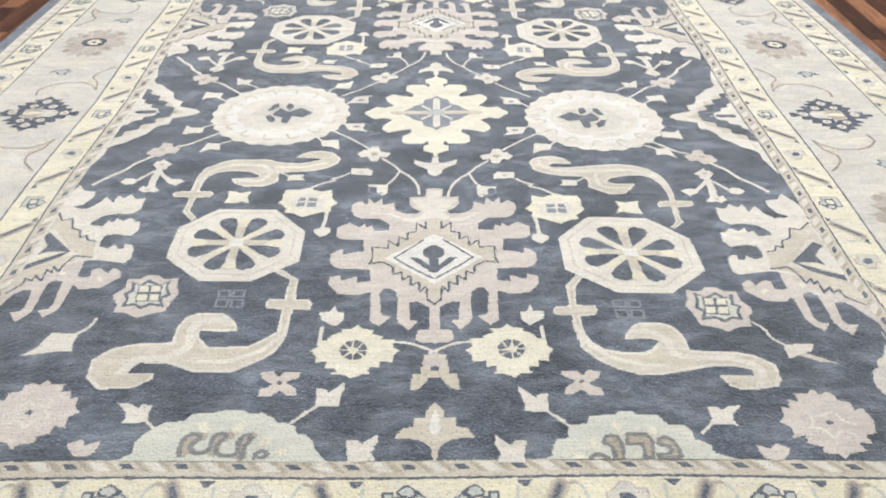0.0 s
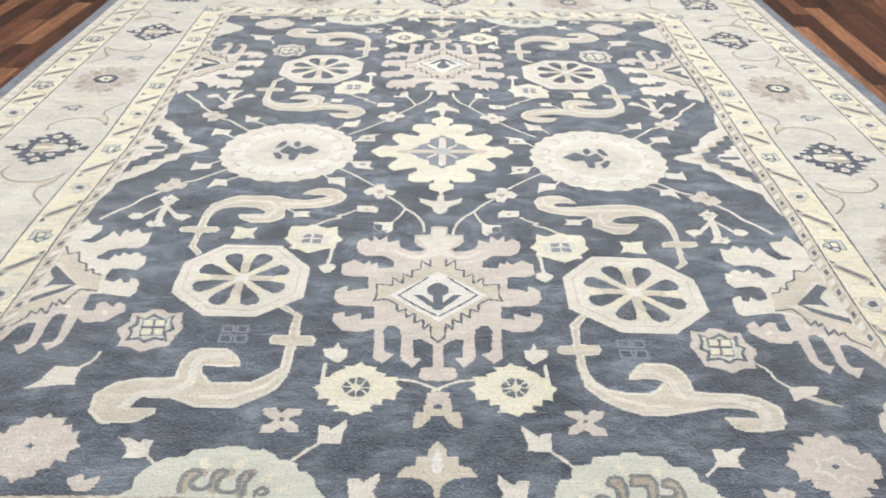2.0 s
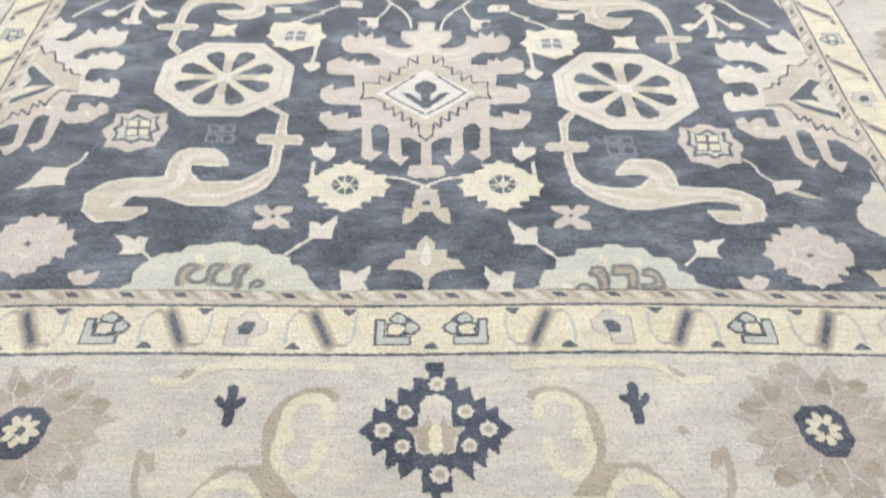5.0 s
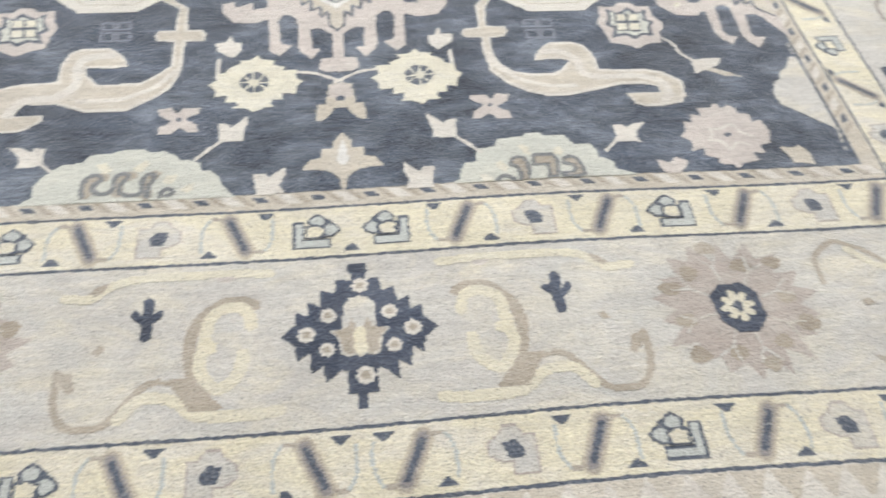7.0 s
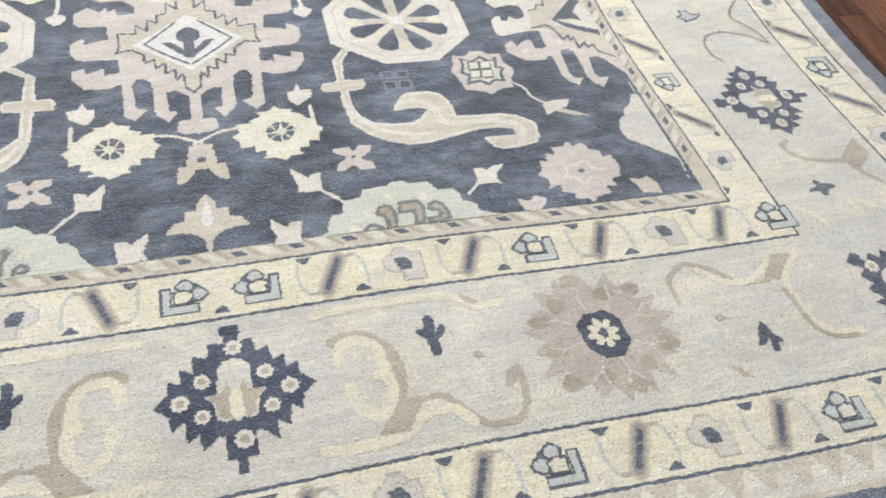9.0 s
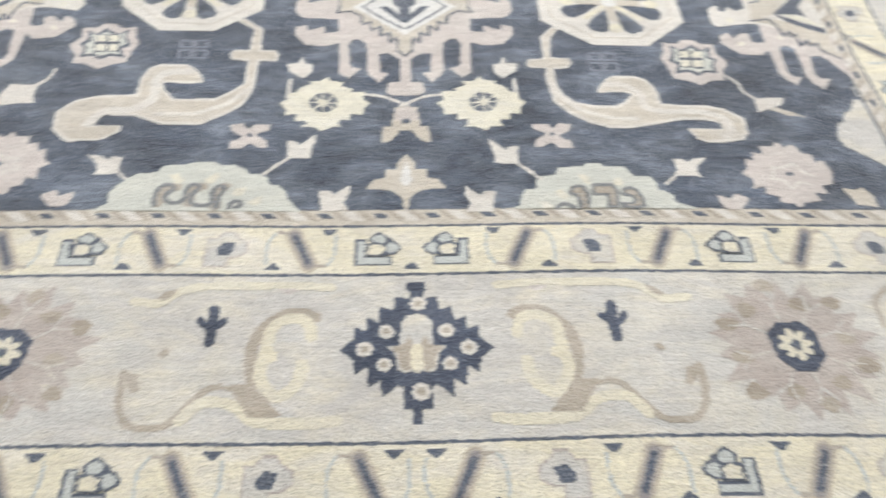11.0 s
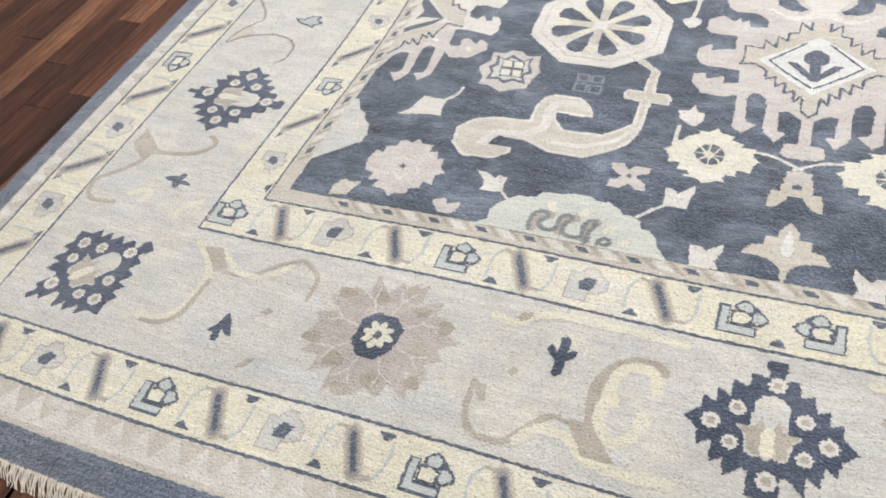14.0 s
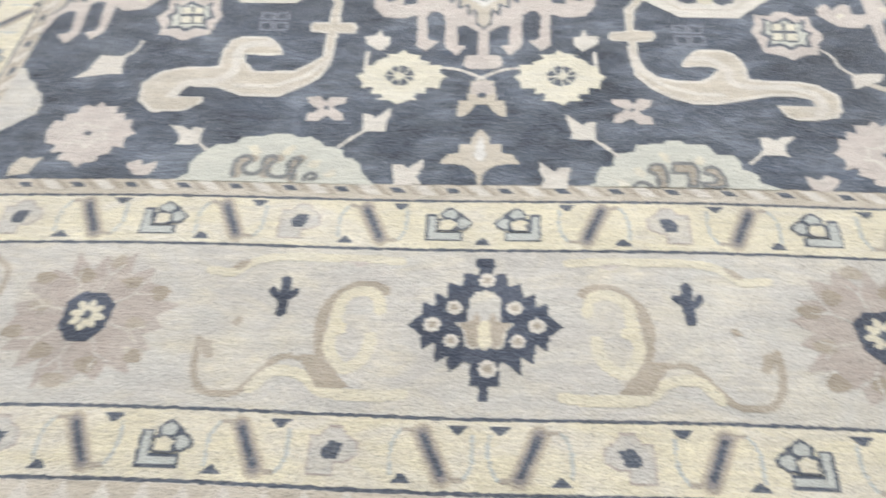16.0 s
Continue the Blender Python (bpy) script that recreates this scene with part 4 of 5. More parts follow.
motif("side_medallion", "half medallion of dusty-rose combs at the field edge", "quad", (-0.896, -0.878), (-0.023, -0.032), (
    ("upper_comb", PALE, 1, "fill", 0, [(-72, 175), (-53, 171), (-51, 157), (-56, 144), (-59, 136), (-71, 130), (-68, 126), (-50, 124), (-38, 138), (-32, 157), (-18, 140), (-15, 161), (-6, 152), (3, 162), (13, 149), (26, 152), (28, 120), (17, 108), (0, 110), (-19, 105), (-32, 88), (-30, 81), (-12, 78), (-8, 93), (-1, 87), (2, 98), (12, 91), (22, 99), (31, 88), (37, 88), (41, 67), (34, 53), (12, 58), (-1, 55), (-3, 41), (-1, 29), (12, 24), (20, 33), (26, 22), (34, 24), (32, 34), (40, 33), (47, 24), (50, -2), (43, -10), (25, -6), (1, -2), (-10, -4), (-82, -26), (-90, -26), (-90, 159), (-83, 191)]),
    ("lower_comb", PINK, 1, "fill", 0, [(-10, -4), (-8, -19), (-8, -37), (0, -41), (9, -39), (8, -23), (17, -21), (31, -33), (33, -21), (40, -23), (47, -31), (48, -42), (41, -50), (29, -63), (4, -65), (-6, -54), (-7, -66), (-6, -96), (-9, -107), (-20, -119), (-31, -105), (-20, -103), (-17, -96), (-22, -49), (-32, -45), (-40, -51), (-40, -74), (-38, -105), (-42, -116), (-51, -126), (-66, -108), (-53, -107), (-50, -99), (-56, -65), (-69, -65), (-77, -72), (-90, -113), (-90, -26), (-82, -26)]),
    ("chevron", SAND, 2, "fill", 0, [(-86, 112), (-76, 93), (-62, 98), (-54, 74), (-40, 67), (-35, 50), (-27, 55), (-22, 44), (-10, 41), (-2, 3), (-18, 12), (-37, 18), (-75, 69), (-85, 71), (-87, 39), (-87, 79)]),
    ("chevron", SAND, 2, "fill", 0, [(-18, 12), (-2, 3), (-23, -2), (-32, -11), (-39, -19), (-46, -17), (-43, -27), (-53, -23), (-51, -31), (-57, -31), (-56, -43), (-64, -37), (-64, -47), (-74, -41), (-75, -55), (-87, -71), (-87, -101), (-87, -61), (-86, -23), (-69, -11), (-49, 2)]),
    ("zigzag", LINE, 3, "line", 0.005, [(-86, 112), (-76, 93), (-62, 98), (-54, 74), (-40, 67), (-35, 50), (-27, 55), (-22, 44), (-10, 41)]),
    ("zigzag", LINE, 3, "line", 0.005, [(-2, 3), (-26, 7), (-33, -9), (-36, -27), (-46, -17), (-45, -29), (-53, -23), (-51, -47), (-64, -35), (-64, -47), (-74, -41), (-75, -55), (-87, -71)]),
    ("wedge", LINE, 3, "fill", 0, [(-86, 55), (-83, 64), (-63, 44), (-37, 18), (-48, 17), (-70, 17), (-79, 11), (-73, 32), (-84, 46)]),
    ("wedge", LINE, 3, "fill", 0, [(-86, -23), (-86, -11), (-69, 0), (-42, 16), (-38, 17), (-49, 2), (-69, -11)]),
    ("wedge_light", BUTTER, 3, "fill", 0, [(-88, -10), (-79, 9), (-69, 14), (-44, 18), (-70, 2)]),
    ("spot", BUTTER, 2, "fill", 0, [(-7, 133), (-2, 138), (5, 130), (-1, 126)]),
    ("spot", BUTTER, 2, "fill", 0, [(12, 72), (18, 78), (25, 73), (20, 65)]),
    ("spot", BUTTER, 2, "fill", 0, [(19, 5), (25, 9), (30, 4), (24, -2)]),
    ("spot", BUTTER, 2, "fill", 0, [(19, -43), (22, -38), (28, -43), (27, -50)]),
    ("spot", BUTTER, 2, "fill", 0, [(-33, -31), (-30, -26), (-24, -31), (-28, -35)]),
), "field", Slanted(((-1.0221, -0.0247, 0.8754), (0.0032, 1.0078, -0.9242)), 0.016))
motif("side_triangle", "ivory stepped half diamond at the field edge", "side", (-0.827, 0.000), (-0.012, -0.023), (
    ("triangle_ground", PALE, 1, "half", 0, [(0, 0), (-10, -11), (-28, -18), (-43, -23), (-42, -45), (-57, -52), (-64, -64), (-68, -81), (-85, -99), (-94, -113), (-107, -120), (-116, -133), (-114, -152), (-125, -200), (-125, 0)]),
    ("step_fill", SAND, 2, "half", 0, [(-28, 0), (-38, -7), (-54, -19), (-56, -34), (-73, -45), (-77, -64), (-96, -60), (-97, -82), (-114, -89), (-117, -140), (-117, 0)]),
), "field")
motif("centre_tulip", "sand tulip rising from the border on the centre line", "axis", (0.000, -1.478), (0, 0), (
    ("bud_head", SAND, 1, "half", 0, [(0, 41), (-10, 27), (-10, 18), (-22, 18), (-22, 6), (-34, 3), (-41, -9), (-16, -11), (-6, -20), (-3, -26), (-2, -39), (0, -39)]),
    ("bud_light", WHITE, 2, "half", 0, [(0, 31), (-4, 18), (-6, 3), (-2, -5), (0, -6)]),
), "field")
motif("moth_bud", "sand and rose moth-shaped bud", "axis", (0.000, -1.289), (0, 0), (
    ("wing", SAND, 1, "half", 0, [(0, 22), (-12, 19), (-14, 5), (-16, -11), (-25, -12), (-27, -36), (-18, -35), (-8, -21), (-7, -18), (0, -18)]),
    ("head", PINK, 2, "half", 0, [(0, 21), (-11, 17), (-13, 0), (0, -5)]),
    ("spot", LINE, 3, "half", 0, [(0, 1), (-4, 0), (-4, -6), (0, -6)]),
), "field")
motif("rose_medallion", "dusty-rose medallion with hooked arms", "axis", (0.000, -0.925), (0, 0), (
    ("upper_arm_panel", PINK, 1, "half", 0, [(-3, 204), (-12, 202), (-12, 180), (-36, 178), (-35, 158), (-28, 146), (-18, 139), (-25, 133), (-44, 135), (-56, 146), (-58, 164), (-74, 158), (-76, 177), (-86, 163), (-96, 177), (-96, 158), (-108, 169), (-117, 161), (-118, 146), (-114, 131), (-104, 122), (-76, 121), (-62, 107), (-62, 92), (-83, 90), (-86, 104), (-94, 99), (-96, 109), (-103, 99), (-118, 111), (-133, 99), (-134, 78), (-126, 70), (-95, 68), (-93, 42), (0, 43)]),
    ("lower_arm_panel", PINK, 1, "half", 0, [(0, 43), (-93, 42), (-115, 37), (-120, 33), (-122, 48), (-131, 41), (-136, 36), (-137, 21), (-130, 7), (-120, 2), (-83, 1), (-80, -24), (-97, -27), (-98, -14), (-118, -23), (-120, -11), (-134, -16), (-134, -30), (-119, -51), (-93, -52), (-80, -46), (-78, -70), (-78, -103), (-66, -112), (-52, -95), (-64, -91), (-68, -51), (-63, -40), (-54, -40), (-46, -49), (-44, -105), (-30, -120), (-20, -103), (-29, -101), (-31, -68), (-21, -66), (-6, -78), (-6, -118), (-20, -120), (-22, -135), (-18, -141), (0, -143)]),
    ("crown", PALE, 2, "half", 0, [(-3, 198), (-10, 196), (-9, 174), (-32, 172), (-14, 136), (-25, 123), (-46, 123), (-60, 136), (-65, 133), (-40, 114), (-28, 112), (-9, 121), (-2, 123)]),
    ("zigzag_panel", SAND, 2, "half", 0, [(-3, 117), (-11, 111), (-11, 95), (-24, 109), (-24, 87), (-36, 84), (-36, 68), (-47, 75), (-48, 53), (-61, 66), (-61, 48), (-82, 51), (-81, 24), (-84, 13), (-67, 17), (-53, 5), (-52, -11), (-42, -5), (-40, -23), (-30, -14), (-29, -34), (-19, -27), (-18, -47), (-10, -36), (-8, -64), (0, -72)]),
    ("zigzag", LINE, 3, "line2", 0.005, [(-11, 111), (-11, 95), (-24, 109), (-24, 87), (-36, 84), (-36, 68), (-47, 75), (-48, 53), (-61, 66), (-61, 48), (-82, 51), (-81, 24), (-84, 13), (-67, 17), (-53, 5), (-52, -11), (-42, -5), (-40, -23), (-30, -14), (-29, -34), (-19, -27), (-18, -47), (-10, -36), (-8, -64), (1, -72)]),
    ("lozenge", WHITE, 3, "half", 0, [(-2, 80), (-65, 25), (0, -32)]),
    ("lozenge_line", LINE, 4, "line2", 0.005, [(-14, 66), (-52, 25), (-30, 4), (-2, -20)]),
    ("flower", LINE, 5, "half", 0, [(-4, 54), (-14, 43), (-14, 31), (-6, 22), (-6, 7), (-20, 25), (-31, 25), (-4, -7)]),
), "field")
motif("centre_medallion", "pale yellow lobed medallion at the rug's centre", "both", (0.000, 0.000), (0, 0), (
    ("medallion_ground", BUTTER, 1, "quarter", 0, [(-126, -3), (-107, -24), (-91, -20), (-76, -28), (-90, -48), (-92, -64), (-79, -76), (-64, -69), (-44, -63), (-41, -75), (-56, -90), (-56, -109), (-48, -116), (-21, -116), (-14, -105), (-12, -119), (-20, -123), (-20, -140), (-4, -150), (0, -168)]),
    ("lozenge", HAZE, 2, "quarter", 0, [(-63, -3), (-48, -15), (-40, -27), (-24, -35), (-22, -51), (-8, -58), (0, -68)]),
), "field")
motif("pendant_bud", "ivory pendant bud below the centre medallion", "axis", (0.000, -0.376), (0, 0), (
    ("bud_head", PALE, 1, "half", 0, [(0, 23), (-4, 27), (-6, 7), (-20, 10), (-34, 18), (-32, 3), (-12, -13), (-10, -26), (-2, -33)]),
), "field")
motif("dark_palmette", "navy toothed palmette with ivory spots", "border", (0.013, -1.880), (0, 0), (
    ("palmette_ground", NAVY, 1, "half", 0, [(0, 74), (-8, 74), (-9, 64), (-6, 63), (-6, 55), (-19, 57), (-21, 42), (-33, 46), (-34, 29), (-45, 35), (-45, 20), (-56, 25), (-56, 12), (-68, 0), (-56, -10), (-54, -24), (-44, -17), (-42, -37), (-32, -30), (-31, -47), (-17, -35), (-12, -37), (-12, -58), (-4, -58), (-4, -72), (0, -72)]),
    ("palmette_heart", CREAM, 2, "half", 0, [(0, 38), (-8, 36), (-14, 29), (-15, 4), (-26, 3), (-19, -5), (-17, -20), (-10, -24), (-5, -21), (0, -25)]),
    ("heart_shade", TAN, 3, "half", 0, [(0, 4), (-4, 6), (-7, 15), (-10, 6), (-24, 2), (-17, -5), (-15, -18), (-9, -22), (-5, -19), (0, -19)]),
    ("heart_light", YELLOW, 4, "half", 0, [(0, 6), (-5, 4), (-6, -17), (-3, -21), (0, -22)]),
    ("spot", PALE, 2, "ring2", 0.0145, [(-27, 19)]),
    ("spot", PALE, 2, "ring2", 0.0155, [(-46, 1)]),
    ("spot", PALE, 2, "ring2", 0.0135, [(-29, -15)]),
    ("spot", PALE, 2, "ring1", 0.0155, [(2, 49)]),
    ("spot", PALE, 2, "ring1", 0.017, [(3, -42)]),
), "main")
motif("hexagon_flower", "rose and tan flower round a navy hexagon", "border", (0.702, -1.878), (0, 0), (
    ("hexagon", NAVY, 3, "fill", 0, [(-12, 24), (10, 25), (22, 14), (23, -12), (11, -27), (-7, -27), (-20, -13), (-23, 12)]),
), "main")
motif("cactus_sprig", "small navy sprig", "pair", (0.378, -1.827), (0, 0), (
    ("sprig", NAVY, 1, "line", 0.019, [(0, 17), (-1, 5), (-1, -7), (0, -18)]),
    ("sprig_arm", NAVY, 1, "line", 0.013, [(-10, 5), (-7, -1), (-1, -4)]),
    ("sprig_arm", NAVY, 1, "line", 0.013, [(11, 6), (8, -1), (1, -5)]),
), "main")
motif("border_vine", "pale yellow and tan vine", "pair", (0.259, -1.921), (0, 0), (
    ("vine_shade", TAN, 0, "line", 0.022, [(-32, 56), (-24, 62), (-4, 60), (9, 49), (18, 38), (22, 21), (20, 0), (17, -12)]),
    ("vine_light", STRAW, 1, "line", 0.022, [(-30, 35), (-28, 49), (-18, 56), (-5, 54), (6, 46), (8, 32), (9, 15), (14, 0), (10, -11), (-2, -27), (-11, -23), (-22, -11), (-24, 7)]),
    ("vine_leaf", YELLOW, 2, "fill", 0, [(-2, 18), (7, 24), (14, 19), (13, 12), (5, 8), (-2, 11)]),
    ("vine_leaf", TAN, 2, "fill", 0, [(-10, -43), (8, -23), (17, -12), (32, -13), (48, -16), (33, -20), (27, -29), (18, -44)]),
    ("vine_shade", TAN, 1, "line", 0.012, [(45, -15), (54, -15), (65, -28), (85, -53), (115, -53), (125, -38), (128, -22), (128, -1)]),
    ("vine_leaf", TAN, 2, "fill", 0, [(116, -3), (128, 0), (129, -4), (117, -21), (112, -18)]),
    ("vine_light", STRAW, 1, "line", 0.02, [(-55, -47), (-36, -50), (-10, -49), (14, -49), (28, -34), (42, -29), (60, -29), (74, -47)]),
    ("vine_light", STRAW, 1, "line", 0.018, [(-45, 89), (-9, 92), (39, 91), (75, 90), (94, 85), (108, 70), (133, 73)]),
    ("vine_bud", TAN, 2, "fill", 0, [(96, 87), (105, 84), (113, 76), (107, 74), (100, 78)]),
    ("vine_bud", TAN, 2, "fill", 0, [(91, 20), (97, 23), (102, 15), (96, 14)]),
    ("rose_cloud", PINK, 0, "fill", 0, [(-24, 93), (8, 93), (2, 86), (-7, 81), (-15, 85)]),
), "main")
motif("corner_vine", "pale yellow and tan vine in the border corner", "quad", (-1.152, -1.838), (0, 0), (
    ("vine_light", STRAW, 1, "line", 0.02, [(-32, -64), (-21, -64), (-3, -62), (10, -45), (15, -18), (15, 4), (1, 27), (-20, 42)]),
    ("vine_shade", TAN, 2, "line", 0.009, [(-27, -68), (-3, -66), (12, -53), (16, -29), (19, -2)]),
    ("vine_leaf", TAN, 2, "fill", 0, [(-13, 39), (11, 42), (31, 16), (18, 9), (1, 27)]),
    ("vine_shade", TAN, 1, "line", 0.01, [(30, 12), (59, 11), (86, 37), (111, 49), (136, 31), (137, 0)]),
    ("vine_light", STRAW, 1, "line", 0.014, [(13, 39), (46, 14), (78, 15), (100, 37)]),
    ("vine_bud", TAN, 2, "fill", 0, [(97, -24), (102, -18), (109, -22), (104, -28)]),
    ("vine_bud", TAN, 2, "fill", 0, [(102, -92), (112, -79), (119, -78), (112, -89)]),
), "main")
motif("side_vine", "faint tan vine in the side border", "quad", (-1.516, -1.663), (0, 0), (
    ("vine_shade", TAN, 1, "line", 0.012, [(18, -18), (-15, -22), (-28, -14), (-35, 8), (-8, 33), (7, 52), (14, 76)]),
    ("vine_light", STRAW, 1, "line", 0.016, [(50, -6), (57, 10), (44, 11), (28, 0)]),
    ("vine_leaf", TAN, 2, "fill", 0, [(-23, 79), (-22, 108), (13, 80), (13, 66), (2, 59)]),
    ("vine_shade", TAN, 1, "line", 0.012, [(14, 73), (42, 75), (70, 82), (87, 97), (88, 109), (75, 115)]),
    ("vine_light", STRAW, 1, "line", 0.014, [(104, -19), (109, -4), (126, 11)]),
), "main")
motif("brown_vine", "brown-edged vine beside a palmette in the side border", "quad", (-1.254, -0.194), (0, 0), (
    ("vine_leaf", SAND, 0, "fill", 0, [(0, 0), (-8, -15), (-30, -32), (-26, -50), (-8, -34)]),
    ("vine_shade", BROWN, 1, "line", 0.0065, [(0, 0), (-8, -15), (-30, -32), (-66, -32), (-90, -20), (-106, 1), (-102, 22)]),
    ("vine_shade", BROWN, 1, "line", 0.0062, [(0, 0), (-6, -34), (-22, -52), (-20, -71), (-10, -86), (6, -104)]),
), "main")
motif("upper_vine", "brown-edged vine in the side border", "quad", (-1.485, -0.982), (0, 0), (
    ("vine_shade", BROWN, 1, "line", 0.0065, [(-40, 69), (-18, 46), (-7, 23), (-25, 2), (-34, -19), (-38, -42), (-14, -18), (28, -6), (58, -13), (72, -31), (72, -57), (61, -68)]),
    ("vine_leaf", SAND, 0, "fill", 0, [(-38, -42), (-37, -13), (-21, 9), (-1, -13), (-20, -22)]),
), "main")
motif("cactus_sprig", "small navy sprig in the border corner", "quad", (-1.025, -1.946), (0, 0), (
    ("sprig", NAVY, 1, "fill", 0, [(1, 20), (8, 12), (16, -6), (10, -6), (2, 0), (5, -16), (-2, -16), (-4, -7), (-12, -6), (-4, 3), (-2, 14)]),
), "main")
motif("cactus_sprig", "small grey-navy sprig in the side border", "quad", (-1.366, -1.594), (0, 0), (
    ("sprig", LINE, 1, "fill", 0, [(-18, 1), (-11, 5), (-1, 7), (4, 14), (10, 10), (6, 3), (19, 0), (21, -5), (8, -4), (6, -12), (1, -13), (-4, -3), (-12, -3)]),
), "main")
motif("outlined_sprig", "pale steel sprig outlined in grey", "quad", (-1.440, -0.356), (0, 0), (
    ("sprig", STEEL, 1, "fill", 0, [(-22, 4), (-9, 2), (-2, 12), (12, 14), (10, 5), (20, -1), (9, -7), (11, -12), (3, -9), (-11, -6)]),
    ("sprig_outline", LINE, 2, "loop", 0.004, [(-22, 4), (-9, 2), (-2, 12), (12, 14), (10, 5), (20, -1), (9, -7), (11, -12), (3, -9), (-11, -6)]),
), "main")
motif("outlined_sprig", "pale steel sprig outlined in grey", "quad", (-1.358, -0.917), (0, 0), (
    ("sprig", STEEL, 1, "fill", 0, [(-22, 4), (-9, 2), (-2, 12), (12, 14), (10, 5), (20, -1), (9, -7), (11, -12), (3, -9), (-11, -6)]),
    ("sprig_outline", LINE, 2, "loop", 0.004, [(-22, 4), (-9, 2), (-2, 12), (12, 14), (10, 5), (20, -1), (9, -7), (11, -12), (3, -9), (-11, -6)]),
), "main")
# rosettes: inner outline, petals, spokes
def rosette(at):
    ring = [(-43, -16), (-44, 20), (-21, 44), (20, 44), (44, 16), (44, -19), (17, -42), (-16, -41)]
    k = [(x * 0.004, y * 0.004) for x, y in ring]
    base = part("rosette_line", pile([at(q) for q in inset(k, 0.022)], 3 * LIFT), SAND, rug, "pale rosette ring with dark petals")
    part("rosette_ring", pile([at(q) for q in inset(k, 0.026)], 4 * LIFT), PALE, base)
    for i in range(8):
        a = math.pi / 8 + i * math.pi / 4
        pts = []
        for r, w in ((0.030, 0.0), (0.085, -0.24), (0.118, -0.22), (0.130, -0.10), (0.130, 0.10), (0.118, 0.22), (0.085, 0.24)):
            pts.append((r * math.cos(a + w) * 1.0, r * math.sin(a + w) * 1.0))
        part("petal", pile([at(q) for q in pts], 5 * LIFT), BLUE, base)
    for du, dv in ((0.012, 0.078), (0.078, 0.012)):
        part("spoke", pile([at(q) for q in rect(-du, -dv, du, dv)], (6 if du < dv else 7) * LIFT), SAND, base)
    for i in range(4):
        a = math.pi / 4 + i * math.pi / 2
        part("spoke", ribbon([at((0.02 * math.cos(a), 0.02 * math.sin(a))), at((0.095 * math.cos(a), 0.095 * math.sin(a)))], 0.012, 6 * LIFT), YELLOW, base)
        b = i * math.pi / 2
        part("spoke_tip", pile([at(q) for q in blob(0.105 * math.cos(b), 0.105 * math.sin(b), 0.018, 0.018, 8)], 6 * LIFT), YELLOW, base)
    part("hub", pile([at(q) for q in blob(0, 0, 0.020, 0.020, 10)], 8 * LIFT), WHITE, base)


for at in (Place(-0.532, -0.806, 1, 1), Slanted(((*EAST_OCTAGON[0], 0.524), (*EAST_OCTAGON[1], -0.852))), Place(-0.535, 0.808, 1, -1), Place(0.540, 0.796, -1, -1)):
    rosette(at)


# round medallions
def roundel(u, v, su):
    base = part("roundel", pile(blob(u, v, 0.236, 0.234, 144, 0.022, 24), 2 * LIFT), PALE, rug, "round ivory medallion with a scalloped edge")
    part("roundel_ring", pile(blob(u, v, 0.188, 0.186, 96, 0.02, 24), 3 * LIFT), WHITE, base)
    part("roundel_ground", pile(blob(u, v, 0.150, 0.140, 96, 0.03, 16), 4 * LIFT), PALE, base)
    part("roundel_oval", pile(blob(u + 0.01 * su, v - 0.005, 0.112, 0.088, 48, 0.04, 8), 4.6 * LIFT), CREAM, base)
    for i in range(14):
        a = 2 * math.pi * i / 14 + 0.15
        x, y = u + 0.185 * math.cos(a), v + 0.185 * math.sin(a)
        t = Place(x, y, su, 1, math.degrees(a))
        part("hook_mark", ribbon([t(q) for q in ((-0.022, -0.016), (0.012, -0.016), (0.018, 0.010), (0.004, 0.014))], 0.007, 4 * LIFT), SAND, base)


roundel(-0.542, -0.008, 1)
roundel(0.546, -0.041, -1)


# rays on the centre medallion's lozenge
rays = None
for i in range(8):
    a = i * math.pi / 4
    far = (0.150, 0.070, 0.105, 0.070)[i % 4]
    ob = part("lozenge_ray", ribbon([(0.018 * math.cos(a), 0.018 * math.sin(a)), (far * math.cos(a), far * math.sin(a))], 0.022 if i % 2 == 0 else 0.012, 5 * LIFT), PALE if i % 4 else SAND, rays or rug)
    rays = rays or ob
part("lozenge_hub", pile(blob(0, 0, 0.028, 0.026, 24, 0.15, 8), 7 * LIFT), STEEL, rays)


# stepped dark band inside the half diamonds at the sides
def stepped(tip, base, half, n):
    low = [(base, -half)]
    for i in range(n):
        f, g = i / n, (i + 1) / n
        low += [(base + (tip - base) * (f + 0.55 / n), -half * (1 - f) + 0.012), (base + (tip - base) * (f + 0.5 / n), -half * (1 - g) - 0.004)]
    return low + [(tip, 0.0)] + [(x, -y) for x, y in low[::-1]]


for s, dv in ((-1, 0.0), (1, -0.02)):
    at = Place(0, dv, -s, 1)
    band = part("step_band", pile([at(q) for q in stepped(-0.905, -1.062, 0.190, 4)], 5 * LIFT), BLUE, rug, "dark stepped band in an ivory half diamond")
    part("step_heart", pile([at(q) for q in stepped(-0.960, -1.062, 0.105, 3)], 6 * LIFT), PALE, band)
    part("step_leaf", ribbon([at((-1.04, 0)), at((-0.99, 0))], 0.022, 8 * LIFT), LINE, band)


